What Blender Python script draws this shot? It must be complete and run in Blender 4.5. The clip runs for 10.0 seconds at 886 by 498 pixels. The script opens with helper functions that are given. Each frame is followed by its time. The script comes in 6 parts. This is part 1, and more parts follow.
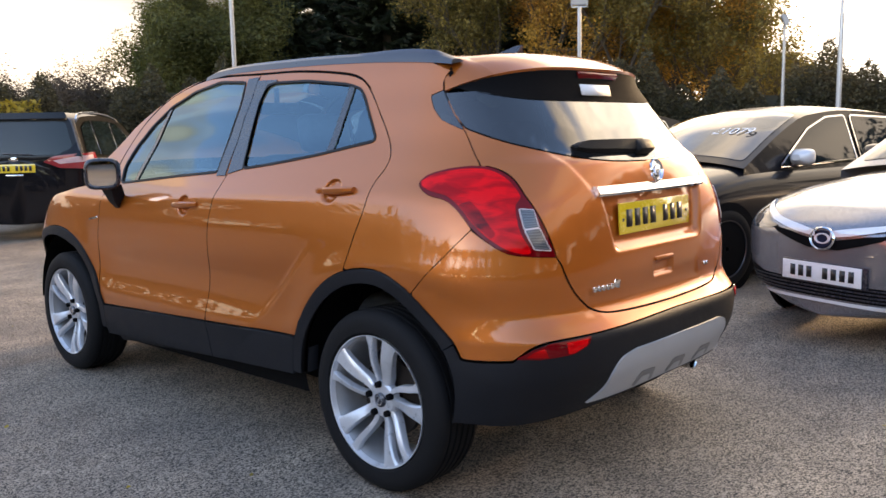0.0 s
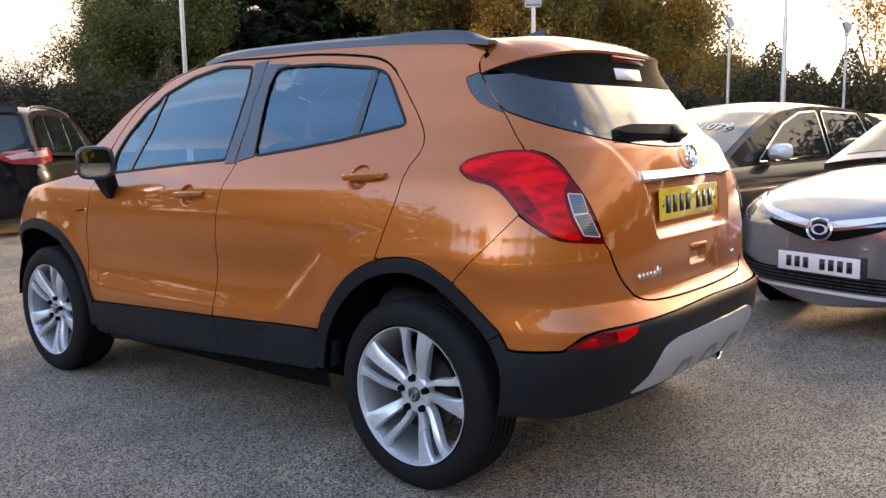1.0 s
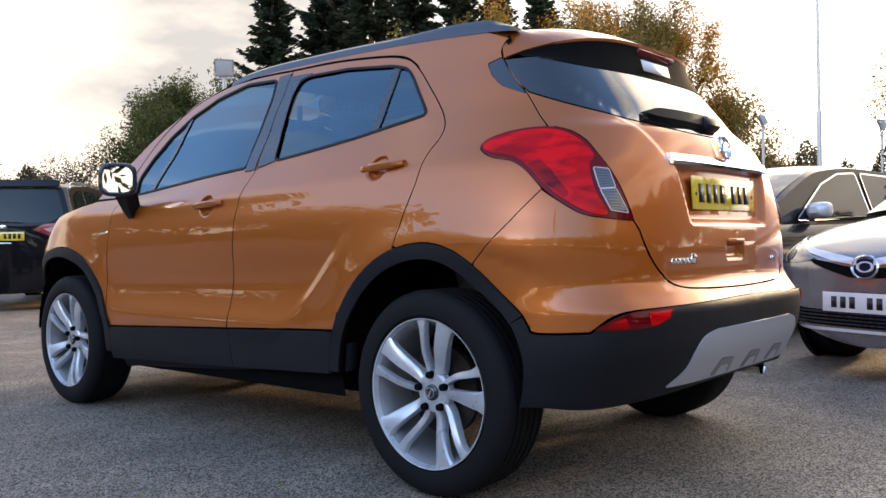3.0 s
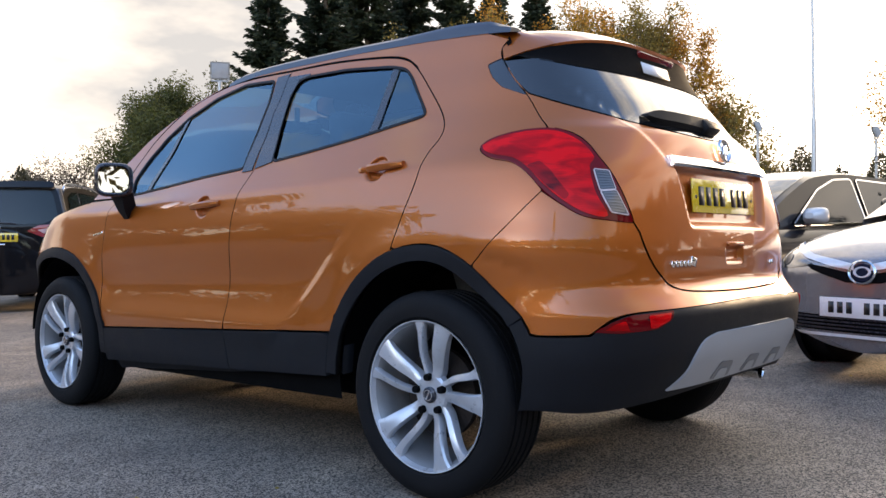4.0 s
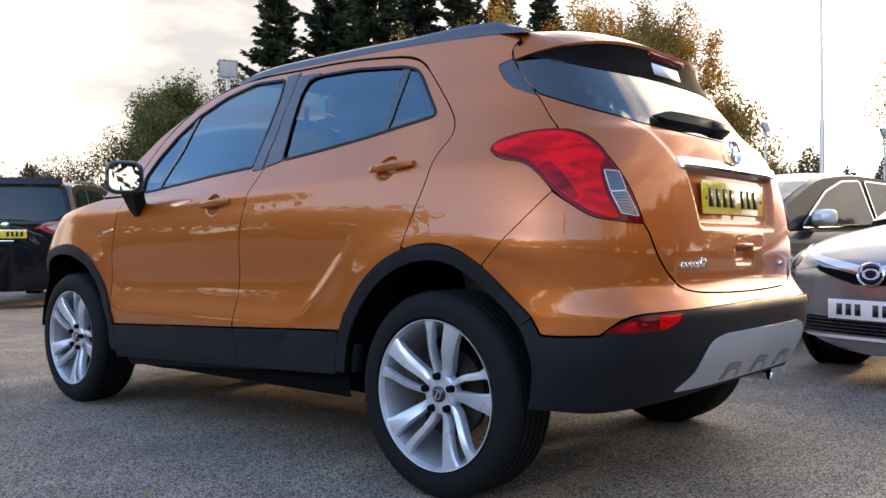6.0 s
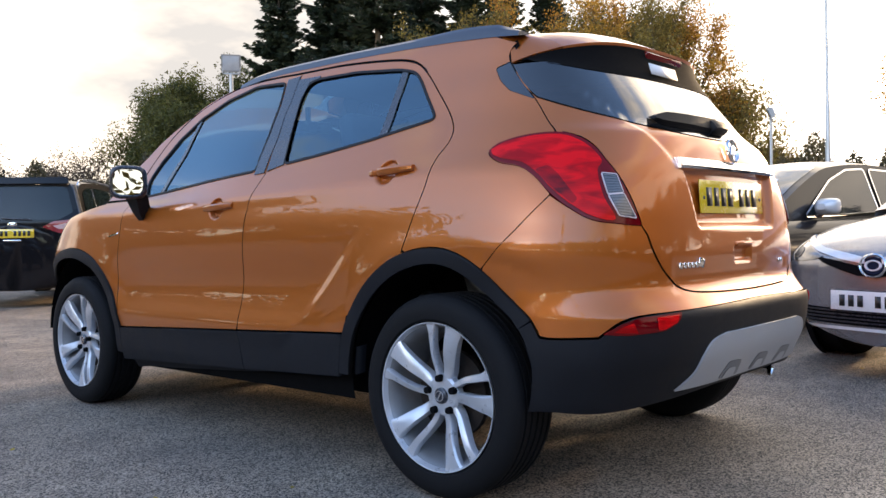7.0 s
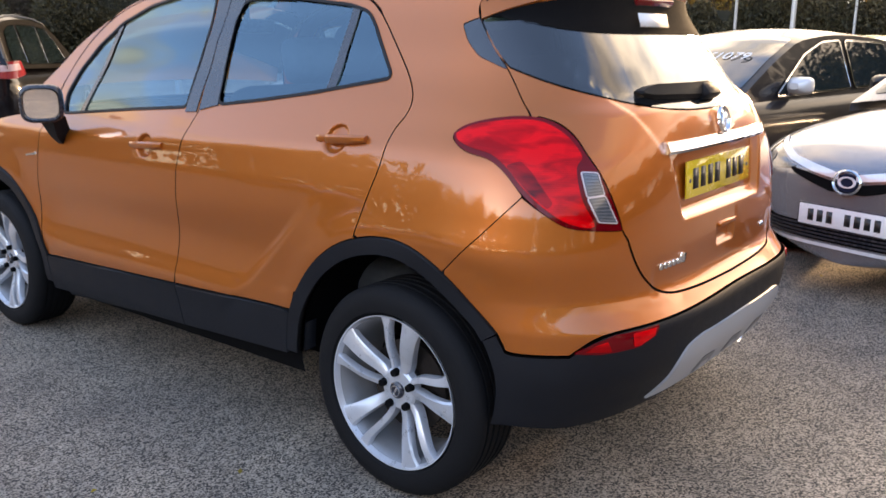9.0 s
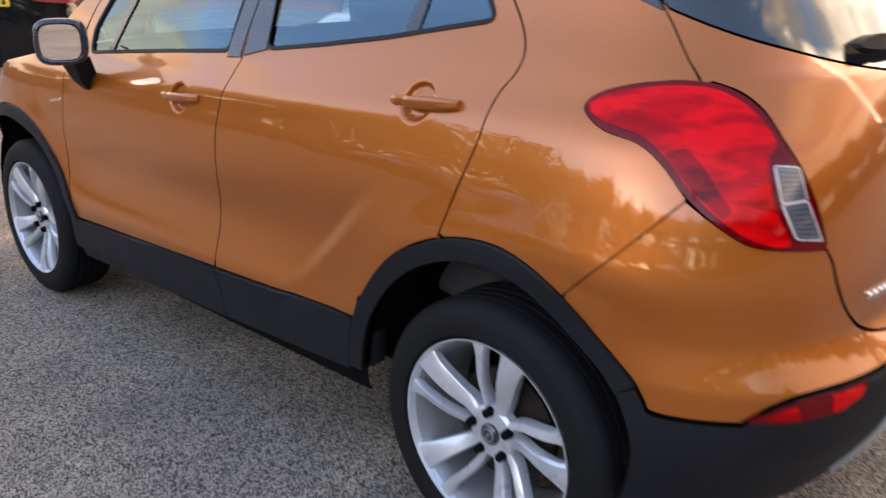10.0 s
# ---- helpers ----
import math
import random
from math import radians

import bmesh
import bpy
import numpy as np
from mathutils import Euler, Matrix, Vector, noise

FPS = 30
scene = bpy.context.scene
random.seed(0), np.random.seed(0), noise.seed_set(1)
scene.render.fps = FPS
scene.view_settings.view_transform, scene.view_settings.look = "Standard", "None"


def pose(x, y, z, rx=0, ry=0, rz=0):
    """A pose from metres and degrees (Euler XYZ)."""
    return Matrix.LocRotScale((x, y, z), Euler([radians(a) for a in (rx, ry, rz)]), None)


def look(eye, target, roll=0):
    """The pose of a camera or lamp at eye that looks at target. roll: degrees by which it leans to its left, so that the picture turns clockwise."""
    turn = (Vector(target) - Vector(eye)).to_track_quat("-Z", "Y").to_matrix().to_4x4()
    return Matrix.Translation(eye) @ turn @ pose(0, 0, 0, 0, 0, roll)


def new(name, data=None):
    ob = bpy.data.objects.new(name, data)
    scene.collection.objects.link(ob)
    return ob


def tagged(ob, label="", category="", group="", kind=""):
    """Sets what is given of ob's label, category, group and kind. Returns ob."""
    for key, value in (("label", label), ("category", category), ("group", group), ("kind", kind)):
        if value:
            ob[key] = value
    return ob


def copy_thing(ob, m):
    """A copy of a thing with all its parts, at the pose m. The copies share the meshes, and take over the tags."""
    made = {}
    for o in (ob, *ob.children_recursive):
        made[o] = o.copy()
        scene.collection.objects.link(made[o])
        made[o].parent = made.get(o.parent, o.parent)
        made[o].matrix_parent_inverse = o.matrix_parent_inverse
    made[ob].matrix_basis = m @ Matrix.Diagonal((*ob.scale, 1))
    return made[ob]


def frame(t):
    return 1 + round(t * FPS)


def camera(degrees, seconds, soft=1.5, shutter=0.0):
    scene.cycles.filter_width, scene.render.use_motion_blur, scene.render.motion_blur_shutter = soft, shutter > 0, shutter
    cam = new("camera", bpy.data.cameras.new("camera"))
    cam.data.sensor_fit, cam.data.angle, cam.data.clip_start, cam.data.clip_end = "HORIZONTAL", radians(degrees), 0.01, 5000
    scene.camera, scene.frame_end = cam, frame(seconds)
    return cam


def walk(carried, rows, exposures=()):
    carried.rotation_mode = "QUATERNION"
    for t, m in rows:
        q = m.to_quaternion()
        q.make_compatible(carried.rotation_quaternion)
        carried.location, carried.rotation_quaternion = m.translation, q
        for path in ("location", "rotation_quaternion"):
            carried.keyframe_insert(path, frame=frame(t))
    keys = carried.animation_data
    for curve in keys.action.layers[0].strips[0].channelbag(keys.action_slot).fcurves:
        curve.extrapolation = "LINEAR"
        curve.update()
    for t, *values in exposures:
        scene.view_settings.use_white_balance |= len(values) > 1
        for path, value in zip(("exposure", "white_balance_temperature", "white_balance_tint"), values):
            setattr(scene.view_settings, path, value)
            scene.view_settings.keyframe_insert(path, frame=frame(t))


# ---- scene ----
cam = camera(55.8, 10.0, shutter=0.4)
PATH = [
    (0, (-2.818, -2.168, 1.28), (-1.369, -0.817, 1.009), -1.2),
    (0.5, (-2.958, -1.955, 1.25), (-1.447, -0.674, 0.972), -0.9),
    (1, (-2.952, -1.86, 1.228), (-1.416, -0.609, 0.956), -1.0),
    (1.5, (-2.855, -1.851, 1.166), (-1.326, -0.583, 0.932), -1.2),
    (2, (-2.866, -1.838, 0.984), (-1.359, -0.529, 0.862), -1.1),
    (2.5, (-2.851, -1.834, 0.85), (-1.359, -0.502, 0.813), -1.0),
    (4, (-2.84, -1.806, 0.819), (-1.333, -0.491, 0.808), -0.5),
    (4.5, (-2.847, -1.801, 0.818), (-1.342, -0.485, 0.793), -0.3),
    (5, (-2.848, -1.797, 0.82), (-1.347, -0.476, 0.803), -0.3),
    (5.5, (-2.85, -1.796, 0.819), (-1.352, -0.471, 0.807), -0.1),
    (7, (-2.86, -1.834, 0.866), (-1.373, -0.497, 0.828), -1.0),
    (7.5, (-2.82, -1.854, 1.134), (-1.353, -0.504, 0.968), -3.4),
    (8, (-2.796, -1.868, 1.342), (-1.35, -0.521, 1.037), -3.4),
    (8.5, (-2.753, -1.823, 1.389), (-1.288, -0.524, 0.979), -1.7),
    (9, (-2.607, -1.604, 1.369), (-1.096, -0.385, 0.888), -0.0),
    (9.5, (-2.42, -1.378, 1.331), (-0.941, -0.16, 0.758), -0.3),
    (10, (-2.17, -1.099, 1.379), (-0.793, 0.201, 0.734), 0.3),
]
walk(cam, [(t, look(eye, target, roll)) for t, eye, target, roll in PATH], [(0.0, 1.33, 9200, 16), (1.5, 1.37, 9200, 16), (2.5, 1.13, 8400, 15), (4.0, 1.12, 8000, 14), (5.5, 1.20, 8000, 14), (7.0, 1.23, 8100, 14), (7.6, 1.24, 8500, 15), (8.5, 1.50, 9000, 17), (10.0, 1.53, 10200, 19)])

# ---- world and sun ----
SUN_BEARING, SUN_ELEVATION = 88.0, 13.5
world = bpy.data.worlds.new("sky")
scene.world = world
world.use_nodes = True
wn, wl = world.node_tree.nodes, world.node_tree.links
wn.clear()


def wnode(kind, **values):
    n = wn.new(kind)
    for k, v in values.items():
        n.inputs[k].default_value = v
    return n


sky = wn.new("ShaderNodeTexSky")
sky.sky_type, sky.sun_disc = "NISHITA", False
sky.sun_elevation, sky.sun_rotation = radians(SUN_ELEVATION), radians(360 - SUN_BEARING)
sky.air_density, sky.dust_density, sky.ozone_density = 1.0, 0.4, 2.3
coord = wn.new("ShaderNodeTexCoord")
flat = wn.new("ShaderNodeMapping")
flat.inputs["Scale"].default_value = (1.0, 1.0, 2.6)
wl.new(coord.outputs["Generated"], flat.inputs["Vector"])
puffs = wnode("ShaderNodeTexNoise", Scale=1.8, Detail=5.0, Roughness=0.5, Distortion=0.3)
wl.new(flat.outputs["Vector"], puffs.inputs["Vector"])
height = wn.new("ShaderNodeSeparateXYZ")
wl.new(coord.outputs["Generated"], height.inputs[0])
thin = wn.new("ShaderNodeMath")
thin.operation, thin.inputs[1].default_value = "MULTIPLY_ADD", -0.85
wl.new(height.outputs["Z"], thin.inputs[0])
wl.new(puffs.outputs["Fac"], thin.inputs[2])
sunward = wn.new("ShaderNodeMath")
sunward.operation, sunward.inputs[1].default_value = "MULTIPLY_ADD", 0.36
cover = wn.new("ShaderNodeValToRGB")
cover.color_ramp.elements[0].position, cover.color_ramp.elements[1].position = 0.07, 0.24
wl.new(thin.outputs[0], sunward.inputs[2])
wl.new(sunward.outputs[0], cover.inputs["Fac"])
body = wnode("ShaderNodeTexNoise", Scale=2.6, Detail=6.0, Roughness=0.52)
wl.new(flat.outputs["Vector"], body.inputs["Vector"])
shade = wn.new("ShaderNodeValToRGB")
shade.color_ramp.elements[0].position, shade.color_ramp.elements[1].position = 0.37, 0.57
shade.color_ramp.elements[0].color = (2.3, 2.5, 2.8, 1)
shade.color_ramp.elements[1].color = (5.8, 5.6, 5.3, 1)
wl.new(body.outputs["Fac"], shade.inputs["Fac"])
# thin bright veil of cloud round the low sun
toward = wn.new("ShaderNodeVectorMath")
toward.operation = "DOT_PRODUCT"
a, e = radians(SUN_BEARING), radians(SUN_ELEVATION)
toward.inputs[1].default_value = (math.sin(a) * math.cos(e), math.cos(a) * math.cos(e), math.sin(e))
wl.new(coord.outputs["Generated"], toward.inputs[0])
wl.new(toward.outputs["Value"], sunward.inputs[0])
veil = wn.new("ShaderNodeMapRange")
veil.inputs["From Min"].default_value, veil.inputs["From Max"].default_value = 0.62, 1.0
veil.inputs["To Min"].default_value, veil.inputs["To Max"].default_value = 1.0, 2.8
veil.interpolation_type = "SMOOTHSTEP"
wl.new(toward.outputs["Value"], veil.inputs["Value"])
lit = wn.new("ShaderNodeVectorMath")
lit.operation = "SCALE"
wl.new(shade.outputs["Color"], lit.inputs[0])
wl.new(veil.outputs["Result"], lit.inputs["Scale"])
mix = wn.new("ShaderNodeMix")
mix.data_type = "RGBA"
wl.new(cover.outputs["Color"], mix.inputs["Factor"])
blue = wn.new("ShaderNodeVectorMath")
blue.operation, blue.inputs[1].default_value = "MULTIPLY", (1.95, 2.2, 2.6)
wl.new(sky.outputs["Color"], blue.inputs[0])
wl.new(blue.outputs["Vector"], mix.inputs["A"])
wl.new(lit.outputs["Vector"], mix.inputs["B"])
bg = wnode("ShaderNodeBackground", Strength=0.14)
wl.new(mix.outputs["Result"], bg.inputs["Color"])
wl.new(bg.outputs["Background"], wn.new("ShaderNodeOutputWorld").inputs["Surface"])

sun = new("sun", bpy.data.lights.new("sun", "SUN"))
sun.data.energy, sun.data.angle, sun.data.color = 2.0, radians(8), (1.0, 0.78, 0.54)
sun.matrix_world = look((60 * math.sin(a) * math.cos(e), 60 * math.cos(a) * math.cos(e), 60 * math.sin(e)), (0, 0, 0))


# ---- materials ----
def material(name, color, rough=0.5, metal=0.0, vary=0.08, scale=8.0, bump=0.0, bump_scale=60.0, coat=0.0, coat_rough=0.03,
             rough_vary=0.08, specular=0.5, transmission=0.0, alpha=1.0, ior=1.5, tones=None, emission=None, per_object=0.0, per_island=0.0, coat_ior=1.5):
    m = bpy.data.materials.new(name)
    m.use_nodes = True
    n, l = m.node_tree.nodes, m.node_tree.links
    p = n["Principled BSDF"]
    p.inputs["Roughness"].default_value, p.inputs["Metallic"].default_value = rough, metal
    p.inputs["Coat Weight"].default_value, p.inputs["Coat Roughness"].default_value = coat, coat_rough
    p.inputs["Transmission Weight"].default_value, p.inputs["Alpha"].default_value, p.inputs["IOR"].default_value = transmission, alpha, ior
    p.inputs["Specular IOR Level"].default_value, p.inputs["Coat IOR"].default_value = specular, coat_ior
    tc = n.new("ShaderNodeTexCoord")
    noise_a = n.new("ShaderNodeTexNoise")
    noise_a.inputs["Scale"].default_value, noise_a.inputs["Detail"].default_value = scale, 6.0
    noise_b = n.new("ShaderNodeTexNoise")
    noise_b.inputs["Scale"].default_value, noise_b.inputs["Detail"].default_value = scale * 11, 3.0
    l.new(tc.outputs["Object"], noise_a.inputs["Vector"])
    l.new(tc.outputs["Object"], noise_b.inputs["Vector"])
    add = n.new("ShaderNodeMath")
    add.operation = "MULTIPLY_ADD"
    add.inputs[1].default_value = 0.45
    l.new(noise_b.outputs["Fac"], add.inputs[0])
    half = n.new("ShaderNodeMath")
    half.operation, half.inputs[1].default_value = "MULTIPLY", 0.55
    l.new(noise_a.outputs["Fac"], half.inputs[0])
    l.new(half.outputs[0], add.inputs[2])
    ramp = n.new("ShaderNodeValToRGB")
    lo, hi = ramp.color_ramp.elements
    lo.position, hi.position = 0.3, 0.7
    c = Vector(color)
    lo.color = (*(c * (1 - vary)), 1) if tones is None else (*tones[0], 1)
    hi.color = (*(c * (1 + vary)), 1) if tones is None else (*tones[1], 1)
    l.new(add.outputs[0], ramp.inputs["Fac"])
    out = ramp.outputs["Color"]
    if per_object or per_island:
        src = n.new("ShaderNodeObjectInfo").outputs["Random"] if per_object else n.new("ShaderNodeNewGeometry").outputs["Random Per Island"]
        hsv = n.new("ShaderNodeHueSaturation")
        amount = per_object or per_island
        mr = n.new("ShaderNodeMapRange")
        mr.inputs["To Min"].default_value, mr.inputs["To Max"].default_value = 1 - amount, 1 + amount
        l.new(src, mr.inputs["Value"])
        l.new(mr.outputs["Result"], hsv.inputs["Value"])
        l.new(out, hsv.inputs["Color"])
        out = hsv.outputs["Color"]
    l.new(out, p.inputs["Base Color"])
    if rough_vary:
        rr = n.new("ShaderNodeMapRange")
        rr.inputs["From Min"].default_value, rr.inputs["From Max"].default_value = 0.3, 0.7
        rr.inputs["To Min"].default_value, rr.inputs["To Max"].default_value = max(0.0, rough - rough_vary), min(1.0, rough + rough_vary)
        l.new(add.outputs[0], rr.inputs["Value"])
        l.new(rr.outputs["Result"], p.inputs["Roughness"])
    if bump:
        nb = n.new("ShaderNodeTexNoise")
        nb.inputs["Scale"].default_value, nb.inputs["Detail"].default_value = bump_scale, 4.0
        l.new(tc.outputs["Object"], nb.inputs["Vector"])
        b = n.new("ShaderNodeBump")
        b.inputs["Strength"].default_value, b.inputs["Distance"].default_value = bump, 0.01
        l.new(nb.outputs["Fac"], b.inputs["Height"])
        l.new(b.outputs["Normal"], p.inputs["Normal"])
    if emission:
        p.inputs["Emission Color"].default_value, p.inputs["Emission Strength"].default_value = (*emission[0], 1), emission[1]
    return m


def lens_material(name, dark, light):
    """Clear-coated coloured plastic with soft streaks and patches of two tones, and fine ribs."""
    m = material(name, light, 0.15, specular=0.05, coat=0.35, coat_rough=0.0, rough_vary=0.03)
    n, l = m.node_tree.nodes, m.node_tree.links
    p, tc = n["Principled BSDF"], n.new("ShaderNodeTexCoord")
    mp = n.new("ShaderNodeMapping")
    mp.inputs["Rotation"].default_value, mp.inputs["Scale"].default_value = (0.5, 0.0, 0.0), (5.0, 5.0, 17.0)
    l.new(tc.outputs["Object"], mp.inputs["Vector"])
    streak = n.new("ShaderNodeTexNoise")
    streak.inputs["Scale"].default_value, streak.inputs["Detail"].default_value, streak.inputs["Distortion"].default_value = 1.6, 3.0, 0.6
    l.new(mp.outputs["Vector"], streak.inputs["Vector"])
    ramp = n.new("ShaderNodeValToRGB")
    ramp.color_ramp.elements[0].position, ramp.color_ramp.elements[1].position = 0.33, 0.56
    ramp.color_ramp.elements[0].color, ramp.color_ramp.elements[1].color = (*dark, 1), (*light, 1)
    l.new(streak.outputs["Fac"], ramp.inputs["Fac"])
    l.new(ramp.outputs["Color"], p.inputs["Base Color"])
    wave = n.new("ShaderNodeTexWave")
    wave.bands_direction = "Z"
    wave.inputs["Scale"].default_value, wave.inputs["Distortion"].default_value = 60.0, 0.5
    l.new(tc.outputs["Object"], wave.inputs["Vector"])
    b = n.new("ShaderNodeBump")
    b.inputs["Strength"].default_value, b.inputs["Distance"].default_value = 0.15, 0.002
    l.new(wave.outputs["Fac"], b.inputs["Height"])
    l.new(b.outputs["Normal"], p.inputs["Normal"])
    return m


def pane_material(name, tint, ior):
    """A thin pane: light passes with a tint, and the sky mirrors in it by a blue-coloured gloss."""
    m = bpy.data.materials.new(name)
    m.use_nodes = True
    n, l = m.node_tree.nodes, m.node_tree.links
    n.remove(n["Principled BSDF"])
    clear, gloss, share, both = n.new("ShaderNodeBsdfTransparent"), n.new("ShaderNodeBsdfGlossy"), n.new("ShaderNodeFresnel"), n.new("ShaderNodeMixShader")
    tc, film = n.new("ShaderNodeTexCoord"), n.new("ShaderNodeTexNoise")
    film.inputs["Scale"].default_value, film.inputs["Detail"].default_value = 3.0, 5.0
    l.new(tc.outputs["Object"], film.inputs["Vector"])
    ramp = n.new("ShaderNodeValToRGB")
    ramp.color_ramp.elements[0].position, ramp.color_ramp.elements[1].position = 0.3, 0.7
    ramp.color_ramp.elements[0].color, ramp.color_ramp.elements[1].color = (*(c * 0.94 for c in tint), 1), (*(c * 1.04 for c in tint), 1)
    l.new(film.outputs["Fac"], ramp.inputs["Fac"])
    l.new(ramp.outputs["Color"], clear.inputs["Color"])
    # blue of the mirrored sky is put into the gloss colour
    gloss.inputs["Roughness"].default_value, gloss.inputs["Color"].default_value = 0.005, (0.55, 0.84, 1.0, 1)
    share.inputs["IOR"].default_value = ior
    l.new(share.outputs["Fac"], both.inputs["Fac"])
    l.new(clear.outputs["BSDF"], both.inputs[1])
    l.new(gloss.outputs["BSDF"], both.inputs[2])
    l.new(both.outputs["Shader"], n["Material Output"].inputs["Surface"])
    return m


PAINT = material("burnt orange metallic paint", (0.47, 0.113, 0.0105), 0.44, 0.55, 0.04, 900.0, coat=1.0, coat_rough=0.0, coat_ior=1.52, rough_vary=0.04)
CLADDING = material("grained black plastic", (0.008, 0.009, 0.012), 0.55, vary=0.2, bump=0.12, bump_scale=900.0, specular=0.22)
BLACK = material("black shadow gap", (0.003, 0.003, 0.0035), 0.9, specular=0.1)
GLOSS_BLACK = material("satin black trim", (0.022, 0.024, 0.034), 0.28, vary=0.1, coat=0.4)
RAIL = material("anodised grey roof rail", (0.035, 0.042, 0.060), 0.34, 0.0, 0.1, coat=0.3)
RUBBER = material("tyre rubber", (0.006, 0.006, 0.007), 0.75, vary=0.3, scale=14.0, bump=0.15, bump_scale=200.0, specular=0.2)
ALLOY = material("silver painted alloy", (0.58, 0.60, 0.64), 0.32, 0.50, 0.05, 30.0, coat=0.5, coat_rough=0.1)
# alloy silver taken darker, painting the shade between the spokes
BARREL_SHADE = material("silver alloy darkened for barrel shade", (0.26, 0.267, 0.28), 0.4, 0.4, 0.1, 30.0)
BRAKE = material("rusted cast iron", (0.022, 0.015, 0.012), 0.7, 0.4, 0.4, 25.0, bump=0.3)
CHROME = material("chrome", (0.80, 0.81, 0.83), 0.06, 1.0, 0.02, rough_vary=0.02)
# tint taken bluer than the pane, standing for blue sky mirrored in it
GLASS = pane_material("tinted window glass with added sky blue", (0.30, 0.50, 0.62), 2.2)
DARK_GLASS = material("dark privacy glass", (0.010, 0.012, 0.014), 0.015, rough_vary=0.01, alpha=0.93, coat=1.0, coat_rough=0.0, vary=0.05, coat_ior=1.65)
CAR_GLASS = material("tinted car glass", (0.010, 0.018, 0.021), 0.02, rough_vary=0.01, alpha=0.9, specular=0.35, coat=0.3, coat_rough=0.0, vary=0.05)
CLEAR = material("clear lamp glass", (0.75, 0.78, 0.8), 0.03, rough_vary=0.01, alpha=0.25, coat=1.0)
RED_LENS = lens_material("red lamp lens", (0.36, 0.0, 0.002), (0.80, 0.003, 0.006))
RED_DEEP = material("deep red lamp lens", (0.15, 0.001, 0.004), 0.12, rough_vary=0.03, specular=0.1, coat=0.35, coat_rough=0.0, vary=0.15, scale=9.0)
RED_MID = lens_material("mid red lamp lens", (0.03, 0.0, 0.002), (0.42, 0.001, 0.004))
WHITE_LENS = material("ribbed clear lens", (0.09, 0.10, 0.12), 0.15, 0.2, 0.3, 20.0, coat=1.0, coat_rough=0.0)
LENS_RIB = material("clear rib", (0.15, 0.16, 0.18), 0.2, 0.2, 0.1, coat=1.0)
LENS_FRAME = material("pale lens frame", (0.66, 0.55, 0.56), 0.25, 0.1, 0.05, coat=0.6)
SKID = material("silver grey plastic", (0.40, 0.42, 0.45), 0.42, 0.2, 0.05, coat=0.2)
# the skid panel's grey again, darkened to paint shade in its notches
SKID_SHADE = material("grey plastic darkened for shade", (0.20, 0.21, 0.225), 0.5, 0.1, 0.05)
POLISHED = material("polished rail edge", (0.55, 0.57, 0.60), 0.2, 0.8, 0.05)
PLATE_Y = material("yellow reflective plate", (0.85, 0.58, 0.03), 0.25, vary=0.05, coat=1.0, coat_rough=0.03, coat_ior=1.9)
PLATE_W = material("white reflective plate", (0.78, 0.79, 0.80), 0.3, vary=0.03, coat=0.5)
PLATE_INK = material("plate black", (0.012, 0.012, 0.014), 0.4)
SEAT = material("charcoal seat fabric", (0.030, 0.031, 0.034), 0.9, vary=0.3, scale=40.0, bump=0.3, bump_scale=300.0)
SEAT_LIGHT = material("grey seat fabric", (0.10, 0.10, 0.105), 0.9, vary=0.2, scale=40.0, bump=0.3, bump_scale=300.0)
MIRROR = material("mirror glass", (0.85, 0.87, 0.88), 0.01, 1.0, 0.01, rough_vary=0.0)
WHITE_LABEL = material("white paper label", (0.75, 0.75, 0.76), 0.6, vary=0.05)
LABEL_RED = material("red label print", (0.45, 0.05, 0.06), 0.6, vary=0.05)


# ---- mesh helpers ----
from mathutils.geometry import delaunay_2d_cdt


def link_mesh(name, me, mat, parent=None, label="", smooth=True):
    if mat is not None and not me.materials:
        me.materials.append(mat)
    if smooth:
        me.polygons.foreach_set("use_smooth", [True] * len(me.polygons))
    ob = new(name, me)
    if parent is not None:
        ob.parent = parent
    if label:
        ob["label"] = label
    return ob


def part(name, bm, mat, parent=None, label="", smooth=True, sharp=35):
    """One mesh object out of a bmesh, under a thing or a part."""
    me = bpy.data.meshes.new(name)
    bmesh.ops.recalc_face_normals(bm, faces=bm.faces)
    if smooth:
        for e_ in bm.edges:
            e_.smooth = len(e_.link_faces) == 2 and e_.calc_face_angle(0) < radians(sharp)
    bm.to_mesh(me)
    bm.free()
    return link_mesh(name, me, mat, parent, label, smooth)


def box(bm, size, at=(0, 0, 0), turn=(0, 0, 0), bevel=0.0, segments=2):
    made = bmesh.ops.create_cube(bm, size=1.0, matrix=pose(*at, *turn) @ Matrix.Diagonal((*size, 1)))["verts"]
    if bevel:
        edges = {e_ for v in made for e_ in v.link_edges}
        bmesh.ops.bevel(bm, geom=list(edges), offset=bevel, segments=segments, profile=0.5, affect="EDGES", clamp_overlap=True)
    return bm


def lathe(bm, profile, at=(0, 0, 0), axis="x", steps=48, sign=1):
    """Turns (along, radius) pairs about an axis."""
    rings = []
    for k in range(steps):
        an = 2 * math.pi * k / steps
        c, s_ = math.cos(an), math.sin(an)
        ring = []
        for d, r in profile:
            p = {"x": (sign * d, r * c, r * s_), "y": (r * c, sign * d, r * s_), "z": (r * c, r * s_, sign * d)}[axis]
            ring.append(bm.verts.new(Vector(p) + Vector(at)))
        rings.append(ring)
    for k in range(steps):
        one, two = rings[k], rings[(k + 1) % steps]
        for i in range(len(profile) - 1):
            bm.faces.new((one[i], one[i + 1], two[i + 1], two[i]))
    return bm


